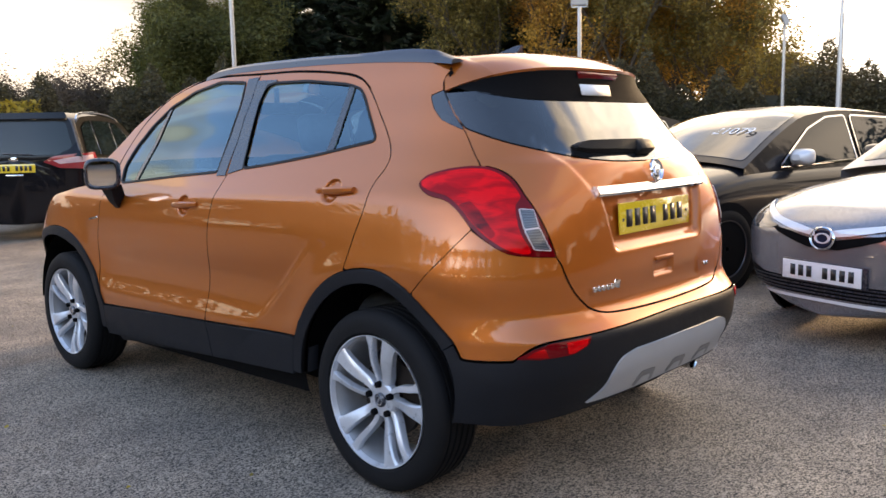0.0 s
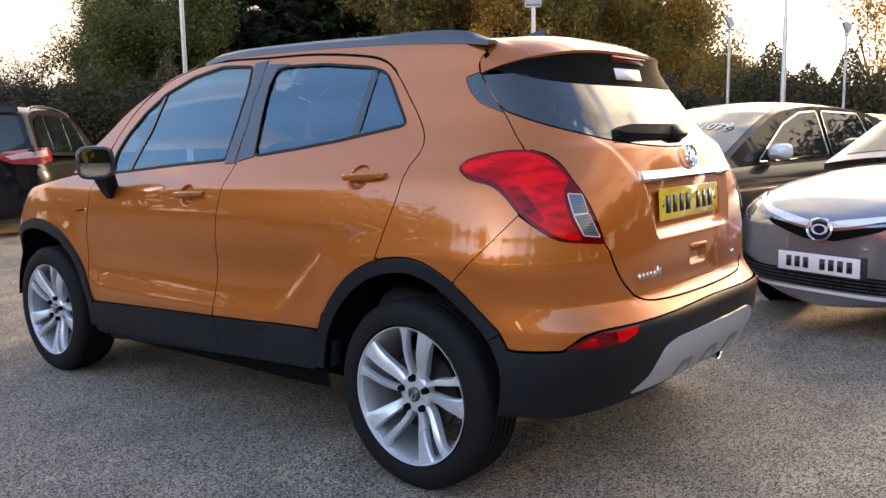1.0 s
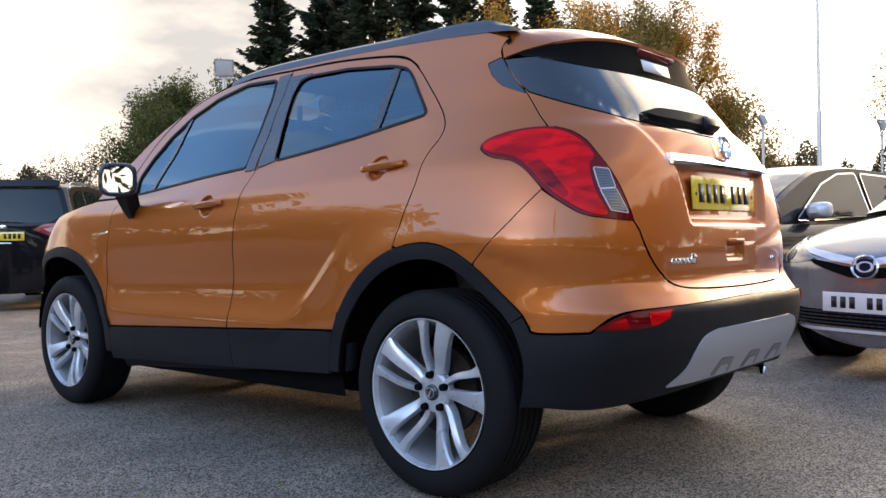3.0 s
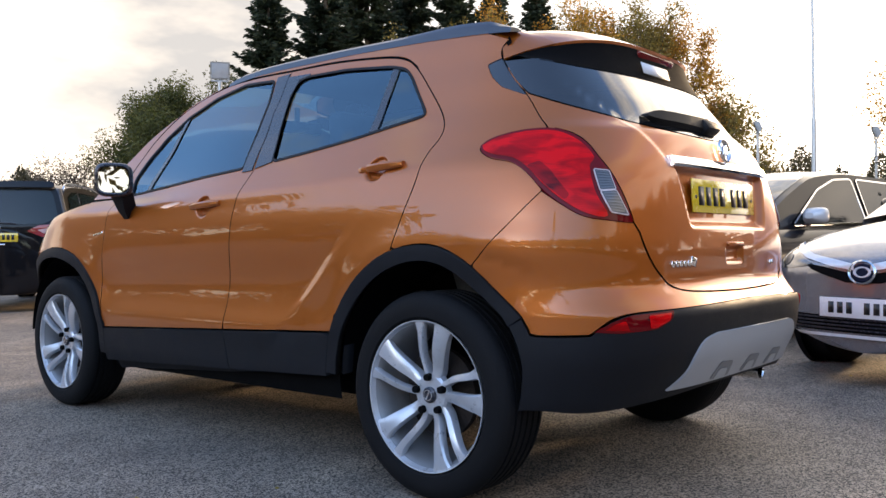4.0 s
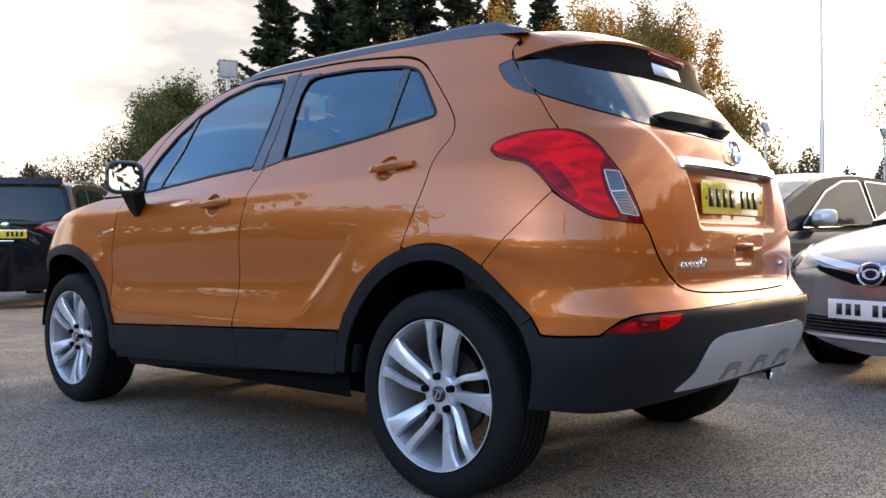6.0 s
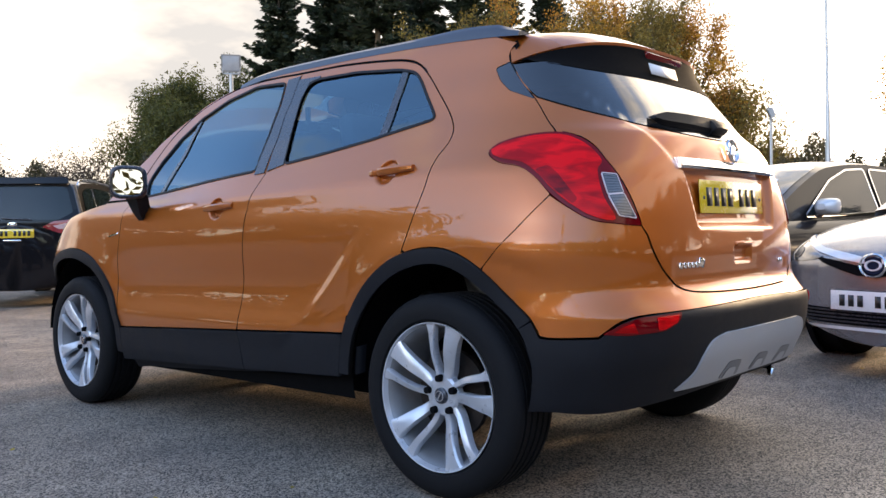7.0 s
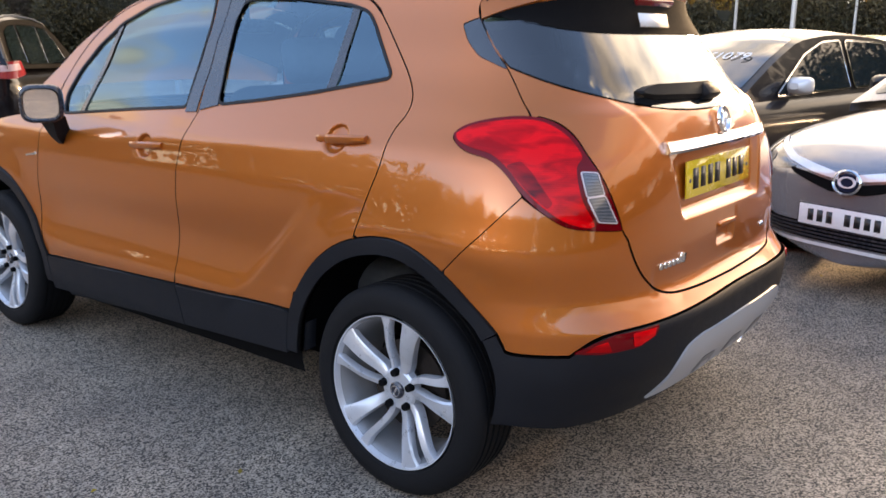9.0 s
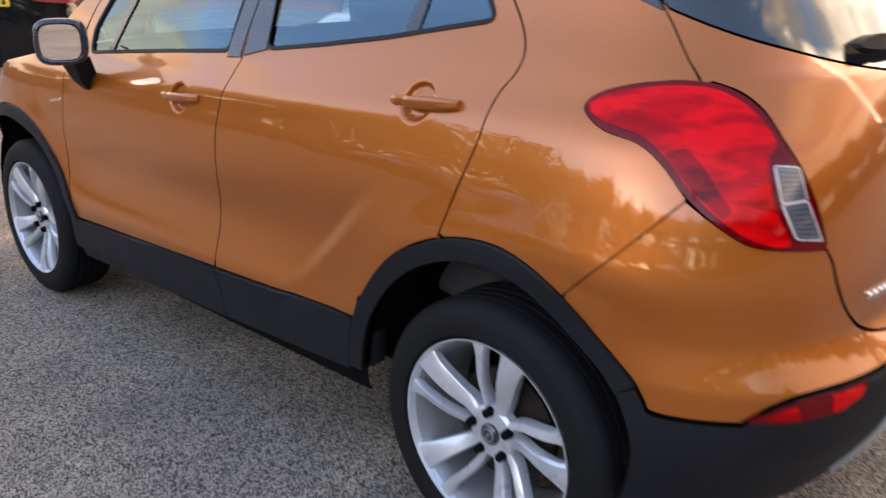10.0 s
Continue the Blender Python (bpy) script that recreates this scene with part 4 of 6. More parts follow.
part("hatch_handle", bm, PAINT, TG)
# spoiler: carries the roof on over the glass, thin at its ends
def spoiler_edge(v):
    return Vector((.602 * v, -(.375 - .245 * abs(v) ** 3.2), 1.518 - .075 * abs(v) ** 4))


paint_rows, under_rows = [], []
for i in range(41):
    v = -.80 + 1.6 * i / 40
    fr = Vector(top(-.06, v * .985)) + Vector((0, 0, .002))
    ed = spoiler_edge(v)
    row = []
    for j in range(8):
        t = j / 7
        q = fr.lerp(ed, t)
        q.z += (.030 * (1 - abs(v) ** 3) + .004) * math.sin(math.pi * t) * .8
        row.append(q)
    row.append(ed + Vector((0, .004, -.010 * (1 - .6 * abs(v) ** 4))))
    paint_rows.append(row)
for i in range(41):
    v = -1 + 2 * i / 40
    ed = spoiler_edge(v)
    gz = 1.392 + .040 * abs(v) ** 6
    gl = Vector(shell(tail_s(.58 * v, gz), gz)) + Vector((0, -.004, 0))
    under_rows.append([ed + Vector((0, .005, -.007)), ed.lerp(gl, .35) + Vector((0, .012, -.002)), gl.lerp(ed, .2) + Vector((0, .008, .006)), gl])
bm = bmesh.new()
loft(bm, paint_rows)
SP = part("spoiler", bm, PAINT, TG, "body-coloured roof spoiler over the rear window", sharp=60)
bm = bmesh.new()
loft(bm, under_rows)
part("spoiler_underside", bm, BLACK, SP, "black underside of the spoiler", sharp=80)
bm = bmesh.new()
box(bm, (.27, .022, .040), (0, -.366, 1.486), (30, 0, 0), .008)
part("brake_light", bm, RED_DEEP, SP, "high-level red brake light")
bm = bmesh.new()
box(bm, (.20, .002, .042), (-.06, -.404, 1.434), (-16, 0, 0))
part("window_sticker", bm, WHITE_LABEL, SP, "white dealer sticker")
# cheeks between the spoiler and the rear pillars, down along the seam to the corner of the glass
SEAM = [(.04, ROOF_EDGE(.04)), (-.04, ROOF_EDGE(-.04)), (-.12, ROOF_EDGE(-.12)), (-.196, ROOF_EDGE(-.196)), (-.238, 1.504), (-.270, 1.476), (-.278, 1.452), (-.284, 1.432)]
for sx in (-1, 1):
    rows = []
    for i, (u, z) in enumerate(SEAM):
        t = i / 7
        a_ = Vector(shell(u - .005, z)) + Vector((.002, 0, .001))
        fr, ed = Vector(top(-.06, -.788)) + Vector((0, 0, .002)), spoiler_edge(-.80)
        b_ = fr.lerp(ed, t)
        b_.z += (.030 * (1 - .512) + .004) * math.sin(math.pi * t) * .8
        row = []
        for k in range(7):
            f = k / 6
            q = a_.lerp(b_, f) + Vector((-.006, -.004, .012)) * math.sin(math.pi * f) * (1 - .5 * t)
            q = q.lerp(spoiler_edge(-1 + .2 * f).lerp(a_, 1 - f if f < .5 else .5 * (1 - f)), smooth((t - .72) / .28))
            row.append(q)
        rows.append(row)
    rows.append([q + Vector((.004, .006, -.008)) for q in rows[-1]])
    bm = bmesh.new()
    loft(bm, [[(-sx * q.x, q.y, q.z) for q in r] for r in rows])
    part("spoiler_cheek", bm, PAINT, SP, sharp=60)
# rear wiper
bm = bmesh.new()
p0, _ = tail_point(0.0, 1.205, .02)
box(bm, (.11, .045, .05), p0, (-40, 0, 0), .015)
rings = []
for i in range(14):
    t = i / 13
    x = .0 - .37 * t
    p, nn = tail_point(x, 1.212 + .008 * t, .014)
    h_ = .030 * (1 - .25 * t) * smooth((1.06 - t) / .2)
    rings.append([p + Vector((0, 0, -h_)), p + Vector((0, -.018, -h_ * .3)), p + Vector((0, -.010, h_)), p + Vector((0, .018, h_ * .8))])
loft(bm, rings, close=True, cap=True)
part("rear_wiper", bm, CLADDING, TG, "black rear wiper")
# exhaust
bm = bmesh.new()
lathe(bm, [(.0, .030), (.125, .030), (.130, .034), (.0, .034)], (.33, -.50, .335), axis="y", steps=24, sign=-1)
part("exhaust_pipe", bm, CHROME, CAR)

# ---- roof, windscreen, bonnet, front ----
panel("roof", [(-.12, -1), (1.50, -1), (1.50, 1), (-.12, 1)], roof_surface, PAINT, CAR, step=0.05, gap=0.0, lip=0)
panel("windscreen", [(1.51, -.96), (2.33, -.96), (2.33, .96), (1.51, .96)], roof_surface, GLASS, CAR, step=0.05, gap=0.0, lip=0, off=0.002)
for sx in (-1, 1):
    bm = bmesh.new()
    rings = []
    for i in range(33):
        t = i / 32
        u = -.14 + 1.66 * t
        z = ROOF_EDGE(u)
        x0 = abs(shell(u, z)[0])
        fat = smooth(t / .06) * (0.55 + 0.45 * bell(t - .14, .13)) * smooth((1 - t) / .05)
        hh = .008 + .030 * fat
        lift = .0
        cx = x0 - .012
        rings.append([(sx * (cx + .020), u, z - .012), (sx * (cx + .012), u, z + hh * .55), (sx * (cx - .004), u, z + hh), (sx * (cx - .028), u, z + hh * .92), (sx * (cx - .045), u, z + hh * .3), (sx * (cx - .045), u, z - .0)])
    loft(bm, rings, close=True, cap=True)
    rl = part("roof_rail", bm, RAIL, CAR, "dark grey roof rail")
    bm = bmesh.new()
    tube(bm, [(sx * (abs(shell(u, ROOF_EDGE(u))[0]) - .034), u, ROOF_EDGE(u) + .022) for u in [.16 + .09 * k for k in range(14)]], .006, 6)
    part("rail_strip", bm, POLISHED, rl, "bright upper edge of the rail")


def bonnet_surface(u, v):
    x0, y0, z = shell(u, WING_TOP(u))
    return (abs(x0) * v, y0 + .05 * (1 - v * v) * smooth((u - 2.5) / .5), z + .050 * (1 - abs(v) ** 2.5))


panel("bonnet", [(2.28, -1), (3.2, -1), (3.2, 1), (2.28, 1)], bonnet_surface, PAINT, CAR, step=0.06, gap=0, lip=0)
panel("front_bumper", [(2.99, .20), (3.04, .595), (3.19, .62), (3.19, .80), (3.3, .86), (NOSE_C, .88), (2 * NOSE_C - 3.3, .86), (2 * NOSE_C - 3.19, .80), (2 * NOSE_C - 3.19, .62), (2 * NOSE_C - 3.04, .595), (2 * NOSE_C - 2.99, .20)],
      shell, PAINT, CAR, step=0.04)
for flip in (False, True):
    panel("headlamp", rounded([(3.06, .80), (3.10, .87), (3.3, .87), (3.45, .80), (3.3, .74)], .02), shell, CLEAR, CAR, "clear headlamp", off=.006, flip=flip)

# shark-fin aerial
bm = bmesh.new()
loft(bm, [[(-.035, .14, 1.592), (.035, .14, 1.592), (.035, .0, 1.585), (-.035, .0, 1.585)], [(-.022, .10, 1.612), (.022, .10, 1.612), (.018, .0, 1.610), (-.018, .0, 1.610)],
          [(-.005, .015, 1.638), (.005, .015, 1.638), (.005, -.012, 1.637), (-.005, -.012, 1.637)]], close=True, cap=True)
part("aerial", bm, GLOSS_BLACK, CAR, "shark-fin aerial")

# dark inner shell, floor, arch liners
under = [(TAIL_C, .40), (-.6, .36), (-.44, .33)] + arc(0, HUB_Z, .445, 178, 2, 24) + [(.46, .25), (2.1, .22)] + arc(2.555, HUB_Z, .445, 178, 2, 24) + [(3.05, .25), (NOSE_C, .25), (NOSE_C, .90), (3.0, .93), (2.3, 1.03), (2.1, 1.03), (1.0, 1.09), (.3, 1.15), (.05, 1.17), (-.10, 1.28), (-.45, 1.25), (-.7, 1.18), (TAIL_C, 1.13)]
for flip in (False, True):
    panel("inner_panel", under, shell, BLACK, CAR, off=-.040, lip=0, gap=0, step=.05, flip=flip)
    sx = -1 if flip else 1
    for cy in (0, 2.555):
        bm = bmesh.new()
        rows = []
        for x in (-.828, -.52):
            # the outer edge draws in where the bumper rounds the corner
            rows.append([(sx * (x + (.11 * smooth((-.22 - p[0]) / .2) if cy == 0 and x < -.6 else 0)), cy + p[0], p[1]) for p in arc(0, HUB_Z, .447, 3, 178, 28)])
        rows.append([(sx * -.52, cy + p[0], p[1]) for p in arc(0, HUB_Z, .02, 3, 178, 28)])
        loft(bm, rows)
        part("wheel_arch_liner", bm, BLACK, CAR)
bm = bmesh.new()
box(bm, (1.20, 1.60, .08), (0, 1.28, .270), (0, 0, 0), .02)
box(bm, (1.05, 2.9, .08), (0, 1.35, .250), (0, 0, 0), .02)
# low front box added only to block sun streaks under the car
box(bm, (1.22, .75, .08), (0, 2.45, .225), (0, 0, 0), .02)
box(bm, (.60, .4, .05), (.1, -.30, .40))
part("underbody", bm, BLACK, CAR, "dark underbody with an added box against sun streaks")
# cabin
bm = bmesh.new()
box(bm, (1.30, .42, .22), (0, 1.93, .93), (0, 0, 0), .06)
box(bm, (.22, .9, .25), (0, 1.25, .62), (0, 0, 0), .03)
part("dashboard", bm, SEAT, CAR, "dark dashboard")
bm = bmesh.new()
lathe(bm, [(-.015, .17), (0, .19), (.015, .17), (0, .155), (-.015, .17)], steps=36, axis="y")
box(bm, (.32, .02, .05), (0, 0, 0), (0, 0, 0), .008)
bmesh.ops.transform(bm, matrix=pose(.36, 1.58, .98, -25, 0, 0), verts=bm.verts)
part("steering_wheel", bm, SEAT, CAR)
for sx, sy in ((-.36, .95), (.36, .95), (-.40, .12), (0, .12), (.40, .12)):
    bm = bmesh.new()
    box(bm, (.50 if sy > .5 else .40, .16, .62), (sx, sy, .90), (-14 if sy > .5 else -20, 0, 0), .06, 3)
    box(bm, (.50 if sy > .5 else .40, .50, .16), (sx, sy + .32, .58), (6, 0, 0), .06, 3)
    st = part("seat", bm, SEAT_LIGHT, CAR, "grey cloth seat")
    bm = bmesh.new()
    box(bm, (.26, .10, .17), (sx, sy - .10, 1.30 if sy > .5 else 1.24), (-10, 0, 0), .04, 3)
    part("headrest", bm, SEAT_LIGHT, st)
# dark trim inside the doors and under the roof
for flip in (False, True):
    for name_, outline, hole in (("rear_door_trim", REAR_DOOR, REAR_WINDOW), ("front_door_trim", FRONT_DOOR, FRONT_WINDOW)):
        panel(name_, outline, shell, SEAT, CAR, holes=[shrink(dense(hole, .02), -.004)], off=-.016, lip=0, gap=0, step=.06, flip=flip)
    panel("rear_pillar_trim", [(.10, 1.20), (.24, 1.43), (.36, 1.50), (.30, 1.54), (-.20, 1.50), (-.26, 1.45), (-.12, 1.42), (-.20, 1.36), (-.35, 1.30), (-.35, 1.20)], shell, SEAT, CAR, off=-.016, lip=0, gap=0, step=.06, flip=flip)
panel("headlining", [(-.10, -.98), (1.50, -.98), (1.50, .98), (-.10, .98)], roof_surface, SEAT, CAR, "grey roof lining", off=-.02, lip=0, gap=0, step=.08)
# rear-view mirror
bm = bmesh.new()
box(bm, (.24, .03, .065), (0, 1.66, 1.44), (0, 0, -12), .012)
box(bm, (.02, .02, .10), (0, 1.69, 1.50))
part("interior_mirror", bm, GLOSS_BLACK, CAR, "black rear-view mirror")
# door mirrors: a deep rounded housing turned towards the driver, the glass set into its mouth
for sx in (-1, 1):
    turn = Matrix.Rotation(radians(sx * -28), 3, "Z")
    hub_ = (sx * -.943, 1.84, 1.125)

    def squircle(cx, cy, cz, rx, rz, power=.55):
        return [(sx * (cx + rx * math.copysign(abs(math.cos(a_)) ** power, math.cos(a_))), cy, cz + rz * math.copysign(abs(math.sin(a_)) ** power, math.sin(a_))) for a_ in [2 * math.pi * j / 32 for j in range(32)]]
    bm = bmesh.new()
    loft(bm, [squircle(-.946, 1.800, 1.125, .064, .058), squircle(-.946, 1.786, 1.125, .070, .064)] +
         [squircle(-.946 + .008 * t, 1.786 + .155 * t, 1.125, .083 * k, .077 * k) for t, k in ((.02, .93), (.07, .99), (.25, 1.0), (.45, .98), (.65, .90), (.82, .74), (.94, .48), (1.0, .10))], close=True)
    bmesh.ops.rotate(bm, cent=hub_, matrix=turn, verts=bm.verts)
    MR = part("door_mirror", bm, GLOSS_BLACK, CAR, "black door mirror on a stalk")
    bm = bmesh.new()
    bm.faces.new([bm.verts.new(p) for p in squircle(-.946, 1.796, 1.125, .064, .058)])
    bmesh.ops.rotate(bm, cent=(sx * -.946, 1.796, 1.125), matrix=Matrix.Rotation(radians(sx * -4), 3, "Z"), verts=bm.verts)
    bmesh.ops.rotate(bm, cent=hub_, matrix=turn, verts=bm.verts)
    part("mirror_glass", bm, MIRROR, MR, "mirror glass")
    bm = bmesh.new()
    loft(bm, [[(sx * -.865, 1.815, 1.07), (sx * -.935, 1.79, 1.06), (sx * -.955, 1.86, 1.06), (sx * -.88, 1.89, 1.07)], [(sx * -.835, 1.84, 1.0), (sx * -.905, 1.82, .985), (sx * -.905, 1.88, .985), (sx * -.845, 1.91, 1.0)], [(sx * -.83, 1.87, .955), (sx * -.865, 1.86, .95), (sx * -.865, 1.90, .95), (sx * -.83, 1.91, .955)]], close=True, cap=True)
    part("mirror_stalk", bm, CLADDING, MR)


# ---- the other parked cars ----
def simple_wheel(m, r, dark, parent, spokes=5, width=0.20):
    w = empty("wheel", m, "", "")
    w.parent = parent
    bm = bmesh.new()
    k = r * 0.70
    h = width / 2
    lathe(bm, [(h - .01, k), (h, k + .03), (h - .005, r - .03), (h - .025, r), (-h + .02, r), (-h, r - .03), (-h, k)], steps=40, sign=-1)
    part("tyre", bm, RUBBER, w)
    bm = bmesh.new()
    lathe(bm, [(h - .02, k - .012), (h - .004, k - .004), (h - .004, k + .004), (h - .02, k), (.0, k - .03), (-.02, .02)], steps=40, sign=-1)
    part("rim", bm, dark, w)
    for i in range(spokes):
        bm = bmesh.new()
        a_ = 2 * math.pi * i / spokes + .3
        rings = []
        for t in (0, .35, .7, 1):
            rr, hw_, dd = .03 + (k - .035) * t, .032 - .012 * math.sin(math.pi * t), h - .035 + .022 * t
            rings.append([(-dd + .03, rr * math.cos(a_) - hw_ * math.sin(a_), rr * math.sin(a_) + hw_ * math.cos(a_)), (-dd, rr * math.cos(a_) - hw_ * .7 * math.sin(a_), rr * math.sin(a_) + hw_ * .7 * math.cos(a_)),
                          (-dd, rr * math.cos(a_) + hw_ * .7 * math.sin(a_), rr * math.sin(a_) - hw_ * .7 * math.cos(a_)), (-dd + .03, rr * math.cos(a_) + hw_ * math.sin(a_), rr * math.sin(a_) - hw_ * math.cos(a_))])
        loft(bm, rings, close=True, cap=True)
        part("spoke", bm, dark, w)
    bm = bmesh.new()
    lathe(bm, [(h - .028, .0005), (h - .03, .03), (h - .045, .055)], steps=20, sign=-1)
    part("hub", bm, dark, w)
    return w


class Car:
    """A parked car by its profile: local y ahead with the nose at 0, distances d behind the nose."""

    def __init__(self, m, label, paint, length, half, deck, roof, belt, roof_half, axles, tyre, wheel_mat=None, front=(1.0, 2.2), tail=(.6, 3.0), mid=.58, floor=.20, lean=.36, glass=DARK_GLASS, spokes=5, power=3.2, name="parked_car"):
        self.L, self.half, self.deck, self.roof_z, self.belt = length, half, pchip(deck), pchip(roof), pchip(belt)
        self.rd0, self.rd1 = roof[0][0], roof[-1][0]
        self.front, self.tail, self.mid, self.floor, self.lean, self.power = front, tail, mid, floor, lean, power
        self.paint, self.roof_half = paint, roof_half
        self.ob = empty(name, m, label, "car", "parked cars")
        ds = sorted({round(x, 3) for x in [length * (i / 40) for i in range(41)] + [.004, .015, .03, .06, .1, .15, .2, .28, length - .004, length - .02, length - .05, length - .1, length - .16]})
        bm = bmesh.new()
        rings = []
        for d in ds:
            hw_, zt = self.hw(d), self.deck(d)
            ring = []
            for j in range(41):
                ring.append(self.section(hw_, zt, math.pi * (j / 40) - math.pi / 2, d))
            rings.append([(x, y, z) for x, y, z in ring] + [(-x, y, z) for x, y, z in reversed(ring[1:-1])])
        loft(bm, rings, close=True, cap=True)
        self.body = part("body", bm, paint, self.ob, sharp=60)
        # roof and pillars
        bm = bmesh.new()
        rings = []
        n = 26
        for i in range(n + 1):
            d = self.rd0 + (self.rd1 - self.rd0) * i / n
            ring = [(self.side_x(d, self.belt(d) - .05), -d, self.belt(d) - .05)]
            for j in range(9):
                ring.append(self.cap(d, 1 - 2 * j / 8 * .5))
            ring = ring + [(-x, y, z) for x, y, z in reversed(ring[:-1])]
            rings.append(ring)
        loft(bm, rings)
        self.cabin = part("cabin", bm, paint, self.ob, sharp=60)
        bm = bmesh.new()
        box(bm, (half * 1.5, length * .45, .5), (0, -length * .55, .62))
        part("interior", bm, SEAT, self.ob)
        for sx in (-1, 1):
            for d in axles:
                # black disc paints the dark of the wheel well; the body is uncut
                bm = bmesh.new()
                lathe(bm, [(0.0, .02), (0.0, tyre + .045), (-.05, tyre + .05)], (sx * (self.hw(d) + .004), -d, tyre), steps=40, sign=sx)
                part("wheel_well_shade", bm, BLACK, self.ob)
                simple_wheel(pose(sx * (self.hw(d) - .085), -d, tyre, 0, 0, 0 if sx < 0 else 180), tyre, wheel_mat or ALLOY, self.ob, spokes)

    def hw(self, d):
        w = self.half
        a_, n = self.front
        if d < a_:
            w *= max(1e-3, 1 - (1 - d / a_) ** n) ** (1 / n)
        a_, n = self.tail
        e_ = self.L - d
        if e_ < a_:
            w *= max(1e-3, 1 - (1 - max(0, e_) / a_) ** n) ** (1 / n)
        return w

    def section(self, hw_, zt, t, d):
        c, s_ = abs(math.cos(t)), math.sin(t)
        m_ = self.power
        x = hw_ * c ** (2 / m_)
        z = self.mid + (zt - self.mid if s_ > 0 else self.mid - self.floor) * math.copysign(abs(s_) ** (2 / m_), s_)
        return (x, -d, z)

    def body_x(self, d, z):
        zt, m_ = self.deck(d), self.power
        s_ = (z - self.mid) / (zt - self.mid) if z > self.mid else (self.mid - z) / (self.mid - self.floor)
        return self.hw(d) * max(0.0, 1 - min(1, abs(s_)) ** m_) ** (1 / m_)

    def side_x(self, d, z):
        return self.half * .97 - .04 - self.lean * max(0, z - self.belt(d)) - .02

    def edge(self, d):
        """The roof's edge at d: half width and height."""
        z = self.roof_z(d) - .03
        return max(.05, self.side_x(d, z)), z

    def cap(self, d, v):
        hr, z = self.edge(d)
        return (hr * v, -d, z + .06 * (1 - abs(v) ** 2.4))

    def nose(self, x, z):
        lo_, hi_ = 0.0, self.front[0] * 1.3
        for _ in range(24):
            c = (lo_ + hi_) / 2
            if self.body_x(c, z) < abs(x):
                lo_ = c
            else:
                hi_ = c
        return (x, -hi_, z)

    def rear(self, u, z):
        x = -u
        lo_, hi_ = self.L - 1.2, self.L
        for _ in range(24):
            c = (lo_ + hi_) / 2
            if self.body_x(c, z) < abs(x):
                hi_ = c
            else:
                lo_ = c
        return (x, -lo_, z)

    def flank(self, y, z):
        return (-self.body_x(-y, z), y, z)

    def window(self, y, z):
        return (-self.side_x(-y, z), y, z)

    def lid(self, y, v):
        return self.cap(-y, v)

    def side_glass(self, loops, edge_strip=CHROME, mat=CAR_GLASS):
        for flip in (False, True):
            for loop in loops:
                lp = rounded([(-d, z) for d, z in loop], .03)
                w = panel("side_window", lp, self.window, mat, self.cabin, off=.004, lip=.004, gap=0, step=.08, flip=flip)
                panel("window_trim", shrink(dense(lp, .05), -.012), self.window, edge_strip, w, holes=[shrink(dense(lp, .05), .002)], off=.006, lip=.006, gap=0, step=.09, flip=flip)

    def screen(self, d0, d1, name="windscreen", v=.9, mat=DARK_GLASS):
        return panel(name, rounded([(-d0, -v), (-d0, v), (-d1, v * .98), (-d1, -v * .98)], .06), self.lid, mat, self.cabin, off=.005, lip=.004, gap=0, step=.09)

    def mirror(self, d, z, out, cover, sides=(-1, 1)):
        for sx in sides:
            bm = bmesh.new()
            x = self.side_x(d, z) + out
            rings = []
            for i, k in enumerate((1.0, 1.0, .92, .72, .35)):
                rings.append([(sx * (x + .105 * k * math.copysign(abs(math.cos(b)) ** .6, math.cos(b))), -d - .02 + .03 * i, z + .07 * k * math.copysign(abs(math.sin(b)) ** .6, math.sin(b))) for b in [2 * math.pi * j / 20 for j in range(20)]])
            loft(bm, rings, close=True, cap=True)
            mr = part("door_mirror", bm, cover, self.ob, "door mirror")
            bm = bmesh.new()
            box(bm, (.14, .06, .035), (sx * (x - .12), -d, z - .075), (0, sx * -12, 0), .01)
            part("mirror_stalk", bm, GLOSS_BLACK, mr)


def bars(parent, at, turn, mat_plate, count, side=1):
    bm = bmesh.new()
    box(bm, (.52, .008, .111), (0, 0, 0), (0, 0, 0), .002)
    bmesh.ops.transform(bm, matrix=at, verts=bm.verts)
    npl = part("number_plate", bm, mat_plate, parent, "number plate with dark bars")
    for i in range(count):
        cx = -.20 + .056 * i + (.05 if i > 3 else 0)
        bm = bmesh.new()
        box(bm, (.034, .002, .064), (cx, side * .0052, 0))
        bmesh.ops.transform(bm, matrix=at, verts=bm.verts)
        part("plate_bar", bm, PLATE_INK, npl)
    return npl


GREY_PAINT = material("grey metallic paint", (0.24, 0.245, 0.275), 0.26, 0.65, 0.04, 600.0, coat=1.0, coat_rough=0.02)
BLACK_PAINT = material("black metallic paint", (0.006, 0.007, 0.010), 0.35, 0.0, 0.1, 600.0, specular=0.1, coat=0.45, coat_rough=0.02)
NAVY_PAINT = material("deep black paint", (0.004, 0.004, 0.006), 0.3, 0.0, 0.1, 600.0, specular=0.1, coat=0.45, coat_rough=0.02)
SILVER_PAINT = material("silver paint", (0.60, 0.61, 0.62), 0.34, 0.3, 0.04, 600.0, coat=1.0, coat_rough=0.02)
GREEN_PAINT = material("bright green paint", (0.10, 0.36, 0.06), 0.34, 0.1, 0.04, 600.0, coat=1.0, coat_rough=0.02)
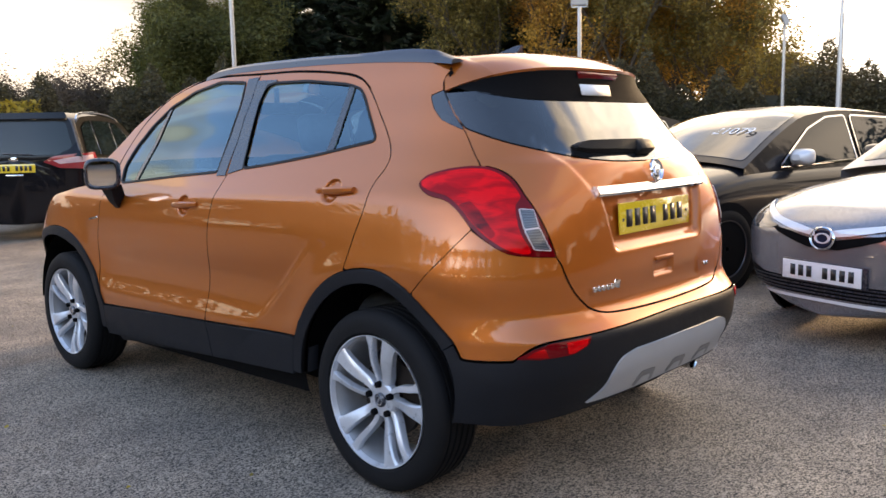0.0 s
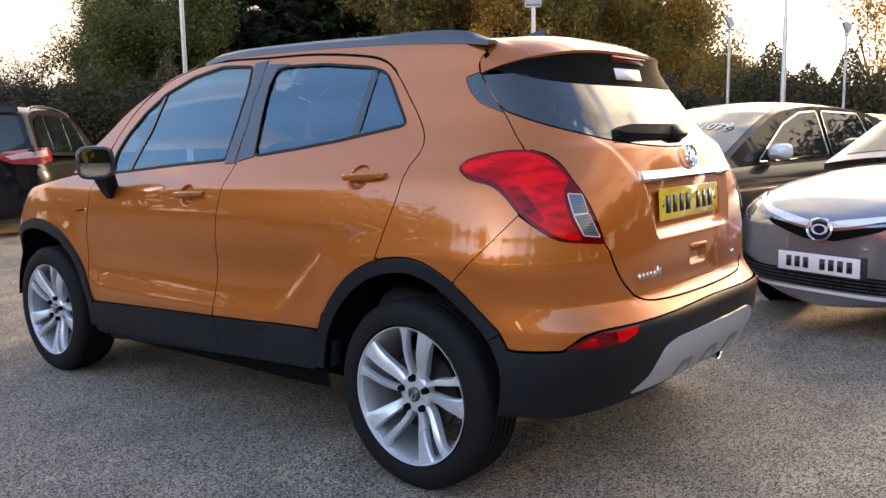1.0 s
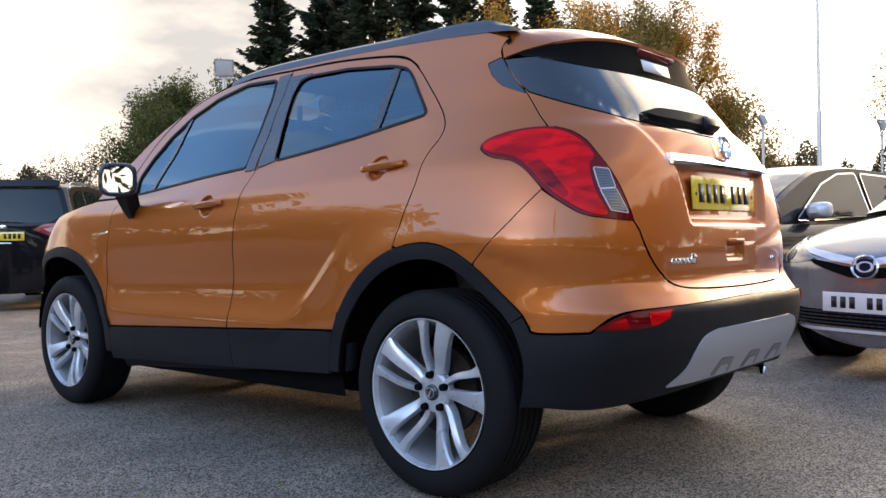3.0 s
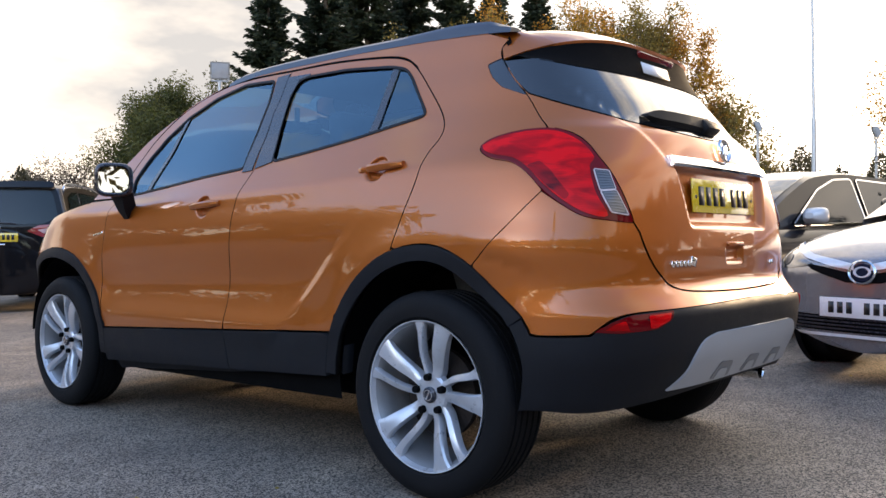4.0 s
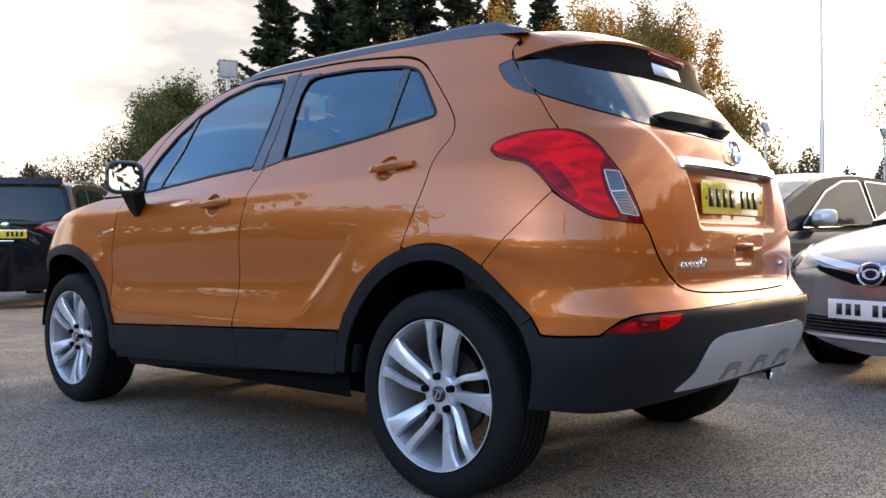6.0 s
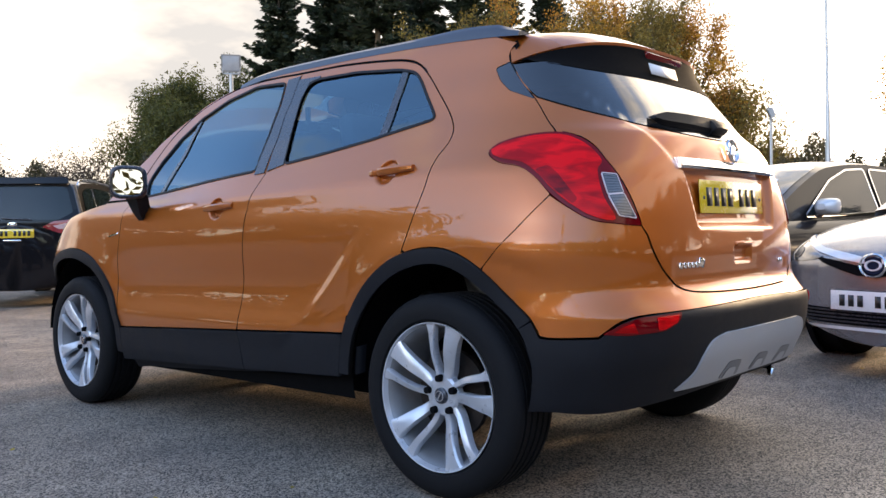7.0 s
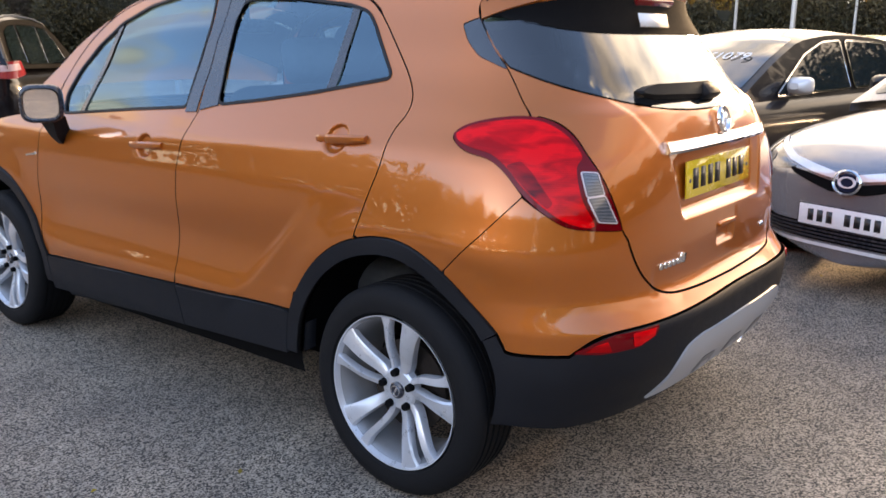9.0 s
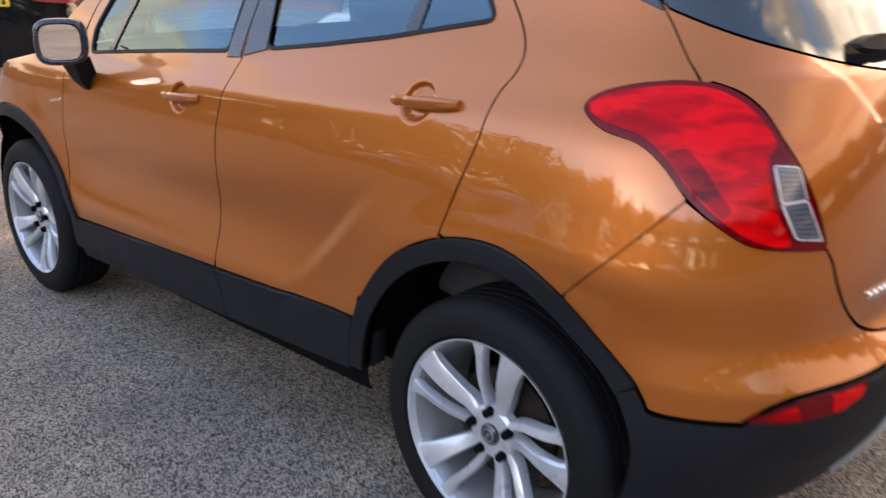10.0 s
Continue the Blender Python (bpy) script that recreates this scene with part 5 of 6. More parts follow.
LAMP_CLEAR = material("clear lens over dark lamp bowl", (0.2, 0.2, 0.2), 0.08, 0.6, 0.3, 9.0, coat=1.0, tones=((0.02, 0.02, 0.024), (0.30, 0.31, 0.33)))
EMBLEM_BLUE = material("dark blue emblem ground", (0.008, 0.012, 0.03), 0.6, specular=0.1)
DARK_ALLOY = material("graphite alloy", (0.05, 0.05, 0.055), 0.35, 0.6, 0.1)
LAMP_RED = material("red and clear lamp", (0.32, 0.03, 0.035), 0.1, 0.0, 0.2, 12.0, coat=1.0)
LAMP_PINK = material("pale lamp block", (0.62, 0.42, 0.43), 0.1, 0.1, 0.2, 12.0, coat=1.0)
LAMP_SILVER = material("bright lamp reflector", (0.74, 0.76, 0.79), 0.2, 0.15, 0.12, 20.0, coat=1.0)

# grey hatchback, nose towards the orange car
HATCH = Car(pose(2.148, -.52, 0, 0, 0, 71.0), "grey metallic hatchback with a white front number plate, parked", GREY_PAINT, 4.33, .88,
            [(0, .70), (.05, .735), (.25, .83), (.6, .92), (1.25, 1.00), (1.6, 1.02), (3.6, 1.03), (4.2, .98), (4.33, .90)],
            [(1.2, 1.0), (1.5, 1.17), (1.8, 1.335), (2.05, 1.43), (2.5, 1.48), (3.2, 1.455), (3.7, 1.38), (4.0, 1.22), (4.15, 1.05)],
            [(.9, .96), (2.5, .99), (4.2, 1.04)], .55, (.92, 3.52), .315, front=(.85, 2.8), power=3.0)
h = HATCH
h.screen(1.28, 2.0)
h.side_glass([[(1.85, 1.01), (2.45, 1.02), (2.48, 1.40), (2.25, 1.37)], [(2.55, 1.02), (3.3, 1.05), (3.2, 1.37), (2.58, 1.40)]])
h.mirror(1.70, 1.075, .10, BLACK_PAINT)
bars(h.ob, pose(0, .012, .445, 0, 0, 0), 0, PLATE_W, 7)
bm = bmesh.new()
box(bm, (.56, .02, .125), (-.008, -.004, .445), (0, 0, 0), .004)
part("plate_holder", bm, GLOSS_BLACK, h.ob)
gr = panel("lower_grille", rounded([(-.45, .395), (.45, .395), (.60, .425), (.70, .42), (.66, .33), (.58, .305), (-.58, .305), (-.66, .33), (-.70, .42), (-.60, .425)], .02), h.nose, BLACK, h.ob, "black lower grille", off=.003, lip=.004, gap=0, step=.05)
for zz in (.318, .338, .358, .378):
    panel("grille_slat", [(-.60, zz), (.60, zz), (.60, zz + .008), (-.60, zz + .008)], h.nose, GLOSS_BLACK, gr, off=.010, lip=.008, gap=0, step=.05)
panel("lower_lip", rounded([(-.62, .278), (.62, .278), (.70, .292), (.69, .304), (.60, .294), (-.60, .294), (-.69, .304), (-.70, .292)], .004), h.nose, LAMP_SILVER, h.ob, "silver lower lip", off=.014, lip=.012, gap=0, step=.05)
panel("upper_grille", [(-.40, .690), (-.25, .672), (-.08, .640), (.08, .640), (.25, .672), (.40, .690), (.34, .655), (.22, .618), (.10, .585), (-.10, .585), (-.22, .618), (-.34, .655)][::-1], h.nose, BLACK, h.ob, "black slim grille", off=.003, lip=.004, gap=0, step=.04)
for sx in (-1, 1):
    strip = [(sx * .05, .690), (sx * .12, .700), (sx * .36, .735), (sx * .63, .812), (sx * .63, .796), (sx * .40, .715), (sx * .20, .676), (sx * .05, .655)]
    # chrome's bright sky reflection is put into a pale, hardly metallic colour
    panel("chrome_strip", strip if sx > 0 else strip[::-1], h.nose, LAMP_SILVER, h.ob, "pale strip from emblem to headlamp, sky reflection put into its colour", off=.010, lip=.01, gap=0, step=.03)
    lampo = [(sx * .34, .690), (sx * .42, .712), (sx * .63, .790), (sx * .74, .795), (sx * .80, .740), (sx * .78, .680), (sx * .70, .655), (sx * .52, .660), (sx * .40, .672)]
    hl = panel("headlamp", rounded(lampo if sx > 0 else lampo[::-1], .012), h.nose, LAMP_CLEAR, h.ob, "clear headlamp with bright reflector", off=.004, lip=.004, gap=0, step=.03)
    eye = [(sx * .58 + .038 * math.cos(b), .708 + .032 * math.sin(b)) for b in [2 * math.pi * j / 16 for j in range(16)]]
    panel("lamp_projector", eye, h.nose, GLOSS_BLACK, hl, off=.007, lip=.003, gap=0, step=.02)
    fog = [(sx * .74, .35), (sx * .80, .36), (sx * .82, .44), (sx * .78, .46), (sx * .74, .42)]
    fg_ = panel("fog_lamp_recess", rounded(fog if sx > 0 else fog[::-1], .02), h.nose, BLACK, h.ob, "black fog lamp recess", off=.003, lip=.003, gap=0, step=.03)
    ring_ = [(sx * .78 + .025 * math.cos(b), .40 + .028 * math.sin(b)) for b in [2 * math.pi * j / 18 for j in range(18)]]
    panel("fog_lamp", ring_, h.nose, LAMP_SILVER, fg_, off=.008, lip=.004, gap=0, step=.02)
bm = bmesh.new()
lathe(bm, [(0, .066), (.010, .068), (.018, .076), (.010, .085), (0, .086)], axis="y", steps=36, sign=1)
bmesh.ops.scale(bm, vec=(1.0, 1, .80), verts=bm.verts)
bmesh.ops.transform(bm, matrix=pose(0, .004, .645, 8, 0, 0), verts=bm.verts)
em = part("emblem", bm, CHROME, h.ob, "oval chrome emblem")
bm = bmesh.new()
lathe(bm, [(.004, .0005), (.004, .062)], axis="y", steps=30, sign=1)
bmesh.ops.scale(bm, vec=(1, 1, .8), verts=bm.verts)
bmesh.ops.transform(bm, matrix=pose(0, .004, .645, 8, 0, 0), verts=bm.verts)
part("emblem_backing", bm, EMBLEM_BLUE, em)
bm = bmesh.new()
lathe(bm, [(.004, .028), (.012, .030), (.012, .038), (.004, .040)], axis="y", steps=24, sign=1)
bmesh.ops.scale(bm, vec=(1.3, 1, .8), verts=bm.verts)
bmesh.ops.transform(bm, matrix=pose(0, .004, .645, 8, 0, 0), verts=bm.verts)
part("emblem_ring", bm, LAMP_SILVER, em)

# black hatchback beside it, chrome round its windows
SALOON = Car(pose(2.92, 1.755, 0, 0, 0, 75.2), "black car with silver mirrors and chrome window trim, parked", BLACK_PAINT, 4.55, .90,
             [(0, .66), (.06, .70), (.3, .80), (.7, .90), (1.25, .985), (1.8, 1.0), (3.8, 1.03), (4.4, .98), (4.55, .85)],
             [(1.15, .985), (1.45, 1.13), (1.8, 1.29), (2.15, 1.41), (2.7, 1.455), (3.3, 1.43), (3.8, 1.34), (4.2, 1.17), (4.4, 1.02)],
             [(1.1, .95), (2.5, .975), (4.4, 1.02)], .55, (.86, 3.6), .33, DARK_ALLOY, front=(.9, 2.3), power=4.6)
h = SALOON
h.screen(1.24, 2.10, v=.92)
h.side_glass([[(1.62, .955), (2.72, .985), (2.70, 1.375), (2.42, 1.36), (2.12, 1.26)], [(2.79, .985), (3.55, 1.02), (3.42, 1.35), (2.79, 1.375)], [(3.62, 1.02), (3.98, 1.05), (3.55, 1.32)]])
h.mirror(1.80, 1.03, .11, SILVER_PAINT)
bm = bmesh.new()
box(bm, (.34, .015, .02), (-.25, -1.33, 1.05), (28, 4, 0), .004)
part("wiper", bm, GLOSS_BLACK, h.ob)

# price written on the windscreen
text = bpy.data.curves.new("price", "FONT")
text.body, text.size, text.align_x, text.extrude = "\u00a31079", .17, "CENTER", .0008
holder = new("price", text)
bpy.context.view_layer.update()
digits = bpy.data.meshes.new_from_object(holder.evaluated_get(bpy.context.evaluated_depsgraph_get()))
bpy.data.objects.remove(holder)
rise = Vector(h.cap(1.80, 0)) - Vector(h.cap(1.55, 0))
base = Vector(h.cap(1.60, -.42)) + Vector((0, .004, .010))
digits.transform(Matrix.Translation(base) @ pose(0, 0, 0, 0, 0, 180) @ pose(0, 0, 0, math.degrees(math.atan2(rise.z, -rise.y)), 0, 0))
price = link_mesh("price_writing", digits, WHITE_LABEL, h.ob, "white price writing on the windscreen")

# more cars of the row and the row behind, mostly hidden
def plain_car(at, turn, paint, label, height=1.48):
    c = Car(pose(*at, 0, 0, 0, turn), label, paint, 4.3, .88,
            [(0, .68), (.06, .72), (.3, .82), (.7, .91), (1.2, .99), (3.7, 1.03), (4.2, .98), (4.3, .88)],
            [(1.05, .99), (1.4, 1.16), (1.75, 1.32), (2.05, height - .06), (2.6, height), (3.2, height - .03), (3.7, 1.36), (4.0, 1.2), (4.15, 1.04)],
            [(1.0, .96), (2.5, .98), (4.2, 1.03)], .55, (.88, 3.5), .32)
    c.screen(1.14, 2.0)
    c.screen(3.72, 4.08, "rear_window")
    c.side_glass([[(1.62, .97), (2.5, 1.0), (2.5, height - .09), (2.2, height - .10)], [(2.58, 1.0), (3.4, 1.03), (3.25, height - .12), (2.58, height - .09)]])
    c.mirror(1.7, 1.02, .10, paint)
    return c


plain_car((3.55, 4.3), 75.2, BLACK_PAINT, "dark hatchback parked in the row", 1.50)
plain_car((4.3, 7.0), 75.2, SILVER_PAINT, "silver hatchback parked in the row", 1.46)
plain_car((16.5, -1.2), 255.2, SILVER_PAINT, "silver car in the row behind", 1.44)
plain_car((17.2, 1.6), 255.2, GREEN_PAINT, "bright green car in the row behind", 1.46)
plain_car((17.9, 4.4), 255.2, NAVY_PAINT, "black car in the row behind", 1.46)

# tall black people carrier seen from behind
FORD_H = 40.0
MPV = Car(pose(4.49, 13.05, 0, 0, 0, -FORD_H), "black people carrier with chrome roof rails, rear number plate yellow", NAVY_PAINT, 4.80, .93,
          [(0, .75), (.3, .88), (1.1, 1.05), (2.0, 1.08), (4.0, 1.10), (4.7, 1.10), (4.8, 1.06)],
          [(1.0, 1.05), (1.5, 1.32), (2.0, 1.55), (2.4, 1.64), (3.2, 1.69), (4.1, 1.66), (4.5, 1.57), (4.62, 1.45), (4.76, 1.12)],
          [(1.0, 1.02), (2.5, 1.05), (4.7, 1.10)], .6, (.95, 3.8), .345, tail=(.55, 3.4), floor=.22, lean=.27)
h = MPV
h.screen(1.1, 2.25)
h.side_glass([[(1.7, 1.06), (2.75, 1.08), (2.75, 1.56), (2.35, 1.54), (2.0, 1.36)], [(2.82, 1.08), (3.75, 1.10), (3.72, 1.57), (2.82, 1.57)], [(3.82, 1.10), (4.45, 1.16), (4.35, 1.48), (4.1, 1.55), (3.82, 1.57)]])
h.mirror(1.8, 1.08, .11, NAVY_PAINT)
for sx in (-1, 1):
    bm = bmesh.new()
    tube(bm, [(sx * (h.edge(d)[0] - .03), -d, h.edge(d)[1] + .045 - (.05 if d in (2.1, 4.35) else 0)) for d in (2.1, 2.25, 2.8, 3.4, 4.0, 4.25, 4.35)], .016)
    part("roof_rail", bm, CHROME, h.ob, "bright roof rail")
    bm = bmesh.new()
    rings = []
    for i in range(9):
        z = 1.10 + .48 * i / 8
        y = -(4.74 - .24 * (z - 1.10) ** 1.3)
        x = h.side_x(4.5, z) + .01
        rings.append([(sx * (x + .006), y + .07, z), (sx * (x + .004), y + .03, z), (sx * (x - .02), y + .006, z), (sx * (x - .030), y + .006, z), (sx * (x - .030), y + .03, z)])
    loft(bm, rings, close=True, cap=True)
    part("pillar_trim", bm, GLOSS_BLACK, h.ob, "black rear pillar edge")


def mpv_tail(u, z):
    """The upright back above the bumper."""
    y = -(4.80 - .02 - .24 * max(0, z - 1.06) ** 1.2)
    ax = abs(u)
    past = max(0.0, ax - .80)
    x = min(ax, .80) + .125 * (1 - math.exp(-past / .11))
    return (math.copysign(x, -u), y + .10 * (min(ax, .80) / .85) ** 3 + .8 * past, z)


panel("tailgate", rounded([(-.80, .62), (.80, .62), (.84, 1.0), (.76, 1.3), (.66, 1.62), (-.66, 1.62), (-.76, 1.3), (-.84, 1.0)], .06), mpv_tail, NAVY_PAINT, h.ob, off=.012, lip=.04, step=.06)
panel("rear_window", rounded([(-.74, 1.12), (.74, 1.12), (.63, 1.56), (-.63, 1.56)], .08), mpv_tail, CAR_GLASS, h.ob, "dark rear window", off=.016, lip=.004, step=.06)
panel("roof_spoiler", rounded([(-.66, 1.57), (.66, 1.57), (.64, 1.655), (-.64, 1.655)], .03), mpv_tail, NAVY_PAINT, h.ob, off=.09, lip=.12, step=.06)
for sx in (-1, 1):
    lampo = [(sx * .36, 1.035), (sx * .50, 1.10), (sx * .98, 1.150), (sx * 1.12, .985), (sx * .85, .930), (sx * .56, .950)]
    lp_ = panel("tail_lamp", rounded(lampo if sx > 0 else lampo[::-1], .02), mpv_tail, LAMP_RED, h.ob, "red and clear tail lamp", off=.05, lip=.08, step=.04)
    inner_ = [(sx * .48, 1.050), (sx * .94, 1.115), (sx * .98, 1.035), (sx * .56, 1.00)]
    panel("clear_lens", rounded(inner_ if sx > 0 else inner_[::-1], .015), mpv_tail, LAMP_PINK, lp_, off=.054, lip=.004, step=.04)
bars(h.ob, Matrix.Translation(Vector(mpv_tail(0, .955)) + Vector((0, -.020, 0))) @ pose(0, 0, 0, 0, 0, 180), 0, PLATE_Y, 7)
bm = bmesh.new()
box(bm, (.22, .02, .022), Vector(mpv_tail(0, .865)) + Vector((0, -.02, 0)), (0, 0, 0), .008)
part("tailgate_handle", bm, CHROME, h.ob)
bm = bmesh.new()
lathe(bm, [(0, .035), (.008, .04), (.012, .0005)], axis="y", steps=24, sign=-1)
bmesh.ops.scale(bm, vec=(1.5, 1, .7), verts=bm.verts)
bmesh.ops.translate(bm, vec=Vector(mpv_tail(0, 1.07)) + Vector((0, -.012, 0)), verts=bm.verts)
part("emblem", bm, CHROME, h.ob)
bm = bmesh.new()
box(bm, (.36, .02, .018), Vector(mpv_tail(-.05, 1.14)) + Vector((0, -.03, 0)), (0, 3, 0), .005)
part("rear_wiper", bm, GLOSS_BLACK, h.ob)
bm = bmesh.new()
box(bm, (.20, .004, .035), Vector(mpv_tail(.45, 1.53)) + Vector((0, -.022, 0)), (-14, 0, 0))
part("window_sticker", bm, WHITE_LABEL, h.ob)


# ---- trees, hedge, lamp posts ----
BARK = material("grey-brown bark", (0.07, 0.055, 0.042), 0.9, vary=0.4, scale=3.0, bump=0.5, bump_scale=20.0)


def leaf_material(name, c0, c1, spread=0.35):
    m = material(name, c0, 0.65, vary=0.2, scale=0.6, tones=(c0, c1), per_island=spread)
    n, l = m.node_tree.nodes, m.node_tree.links
    p = n["Principled BSDF"]
    through_, both = n.new("ShaderNodeBsdfTranslucent"), n.new("ShaderNodeMixShader")
    l.new(p.inputs["Base Color"].links[0].from_socket, through_.inputs["Color"])
    both.inputs["Fac"].default_value = 0.42
    l.new(p.outputs["BSDF"], both.inputs[1])
    l.new(through_.outputs["BSDF"], both.inputs[2])
    l.new(both.outputs["Shader"], n["Material Output"].inputs["Surface"])
    return m


OAK = leaf_material("olive autumn leaves", (0.044, 0.060, 0.015), (0.12, 0.112, 0.025))
NEEDLE = leaf_material("dark conifer needles", (0.018, 0.032, 0.020), (0.035, 0.050, 0.026))
RUST = leaf_material("rust and gold leaves", (0.30, 0.12, 0.018), (0.40, 0.24, 0.035), 0.45)
OLIVE = leaf_material("brown-green leaves", (0.085, 0.085, 0.022), (0.25, 0.165, 0.034), 0.45)
HEDGE = leaf_material("dark hedge leaves", (0.026, 0.030, 0.014), (0.085, 0.066, 0.030), 0.5)
GOLD = leaf_material("yellow shrub leaves", (0.35, 0.24, 0.02), (0.42, 0.30, 0.04), 0.3)
EYE = Vector((-2.85, -1.9, 0))


def spot_at(bearing, distance):
    return EYE + Vector((math.sin(radians(bearing)), math.cos(radians(bearing)), 0)) * distance


def puff(rng, n, r):
    """n places in a ball of radius r, thicker towards its middle."""
    d = rng.normal(size=(n, 3))
    d /= np.linalg.norm(d, axis=1, keepdims=True)
    return d * r * rng.random((n, 1)) ** .55


def leaves(name, centres, size, mat, parent, rng, kind=""):
    """Small bent leaves, one quad each, at the given places."""
    c = np.asarray(centres, float)
    n = len(c)
    a_ = rng.normal(size=(n, 3))
    a_ /= np.linalg.norm(a_, axis=1, keepdims=True)
    b = rng.normal(size=(n, 3))
    b -= (b * a_).sum(1, keepdims=True) * a_
    b /= np.linalg.norm(b, axis=1, keepdims=True)
    s_ = size * rng.uniform(0.55, 1.3, (n, 1))
    v = np.stack([c - a_ * s_, c + b * s_ * .45, c + a_ * s_, c - b * s_ * .45], 1).reshape(-1, 3)
    me = bpy.data.meshes.new(name)
    me.from_pydata(v.tolist(), [], np.arange(4 * n).reshape(n, 4).tolist())
    ob = link_mesh(name, me, mat, parent, smooth=False)
    if kind:
        ob["kind"] = kind
    return ob


def branches(bm, start, way, length, radius, depth, rng, tips, spread=0.55, lift=0.12, kids=3):
    p, d = Vector(start), Vector(way).normalized()
    pts, rad = [p.copy()], [radius]
    for i in range(3):
        d = (d + Vector(rng.normal(size=3)) * .12 + Vector((0, 0, lift * .4))).normalized()
        p = p + d * length / 3
        pts.append(p.copy())
        rad.append(radius * (1 - .16 * (i + 1)))
    tube(bm, pts, rad, 5 if depth > 1 else 3, caps=False)
    if depth == 0:
        tips.append(tuple(p))
        tips.append(tuple((pts[1] + pts[2]) / 2))
        return
    for k in range(kids + (1 if rng.random() < .4 else 0)):
        at = pts[1 + int(rng.integers(0, 3))]
        dd = (d + Vector(rng.normal(size=3)) * spread + Vector((0, 0, lift))).normalized()
        branches(bm, at, dd, length * rng.uniform(.6, .82), radius * .55, depth - 1, rng, tips, spread, lift, kids)


def broad_tree(at, height, width, seed, mat, label, leaf=0.10, count=30, depth=4, spread=0.6, fuzz=0.5, name="tree", twigs=3):
    rng = np.random.default_rng(seed)
    root = empty(name, pose(at.x, at.y, 0, 0, 0, seed * 47 % 360), label, "tree", "background trees")
    bm, tips = bmesh.new(), []
    tube(bm, [(0, 0, -.2), (0, 0, .3), (.05, 0, height * .16), (.02, .05, height * .24)], [height * .030, height * .022, height * .018, height * .016], 8, caps=False)
    for k in range(5):
        an = 2 * math.pi * k / 5 + rng.uniform(0, .8)
        up = 1.5 if k == 0 else .75
        branches(bm, (.02, .05, height * (.16 + .018 * k)), (math.cos(an), math.sin(an), up), height * .30, height * .011, depth - 1, rng, tips, spread, .16, twigs)
    t = np.asarray(tips)
    kz = height / (t[:, 2].max() + fuzz * .8)
    kx = width / 2 / (np.percentile(np.hypot(t[:, 0], t[:, 1]), 96) + fuzz * .5)
    bmesh.ops.scale(bm, vec=(kx, kx, kz), verts=bm.verts)
    part("trunk", bm, BARK, root)
    if mat is not None:
        c = np.repeat(t * (kx, kx, kz), int(count * 1.3), 0)
        c = c + puff(rng, len(c), fuzz * 1.7)
        leaves("crown", c, leaf, mat, root, rng)
    return root


def conifer(at, height, seed, label, width=.22, bare=.06):
    """Whorls of drooping limbs, each with flat hanging sprays of needles."""
    rng = np.random.default_rng(seed)
    root = empty("conifer", pose(at.x, at.y, 0), label, "tree", "background trees")
    bm = bmesh.new()
    tube(bm, [(0, 0, -.2), (0, 0, height * .5), (0, 0, height)], [height * .018, height * .011, .02], 7, caps=False)
    mid, along, size = [], [], []
    z = height * bare
    while z < height * .985:
        t = z / height
        reach = height * width * (1 - t) ** .85 * rng.uniform(.72, 1.12) + .2
        for k in range(6):
            an = rng.uniform(0, 2 * math.pi)
            ln = reach * rng.uniform(.6, 1.1)
            out = np.array((math.cos(an), math.sin(an), 0.0))
            droop = -.30 * (1 - t) + .18 * t + rng.normal() * .06
            n = int(26 + 30 * ln)
            u = rng.uniform(.06, 1.0, n)
            axis = np.outer(u * ln, out)
            axis[:, 2] = z + droop * ln * u + .22 * ln * u ** 3
            tube(bm, [tuple(np.array((0, 0, z)) + out * ln * q + (0, 0, droop * ln * q + .22 * ln * q ** 3)) for q in (0, .5, 1)], [.05 * (1 - t) + .012, .025, .008], 3, caps=False)
            side = np.array((-out[1], out[0], 0.0)) * rng.choice((-1, 1), (n, 1))
            way = out * .75 + side * rng.uniform(.2, 1.0, (n, 1)) + rng.normal(size=(n, 3)) * .18 - np.array((0, 0, .38)) * rng.random((n, 1))
            way /= np.linalg.norm(way, axis=1, keepdims=True)
            s_ = (.16 + .15 * ln * (1.05 - u)) * rng.uniform(.7, 1.2, n)
            mid.append(axis + way * s_[:, None] * .9)
            along.append(way)
            size.append(s_)
        z += height * .0185 * (1.2 - .5 * t)
    part("trunk", bm, BARK, root)
    c, w, s_ = np.concatenate(mid), np.concatenate(along), np.concatenate(size)[:, None]
    b = rng.normal(size=c.shape)
    b -= (b * w).sum(1, keepdims=True) * w
    b /= np.linalg.norm(b, axis=1, keepdims=True)
    v = np.stack([c - w * s_, c + b * (.035 + .16 * s_), c + w * s_, c - b * (.035 + .16 * s_)], 1).reshape(-1, 3)
    me = bpy.data.meshes.new("crown")
    me.from_pydata(v.tolist(), [], np.arange(4 * len(c)).reshape(-1, 4).tolist())
    link_mesh("crown", me, NEEDLE, root, smooth=False)
    return root


broad_tree(spot_at(31.2, 46), 9.9, 9.2, 3, OAK, "round olive-green tree in early autumn leaf", leaf=.08, count=210, fuzz=.55, twigs=4)
broad_tree(spot_at(33.2, 47), 10.0, 7.0, 35, OAK, "round olive-green tree in early autumn leaf", leaf=.08, count=190, fuzz=.55, twigs=4)
conifer(spot_at(37.2, 47), 15.6, 11, "tall dark green conifer", .27)
conifer(spot_at(41.0, 50), 19.5, 12, "tall dark green conifer", .27)
conifer(spot_at(43.8, 48), 19.5, 13, "tall dark green conifer", .26)
conifer(spot_at(46.8, 52), 19, 14, "tall dark green conifer", .27)
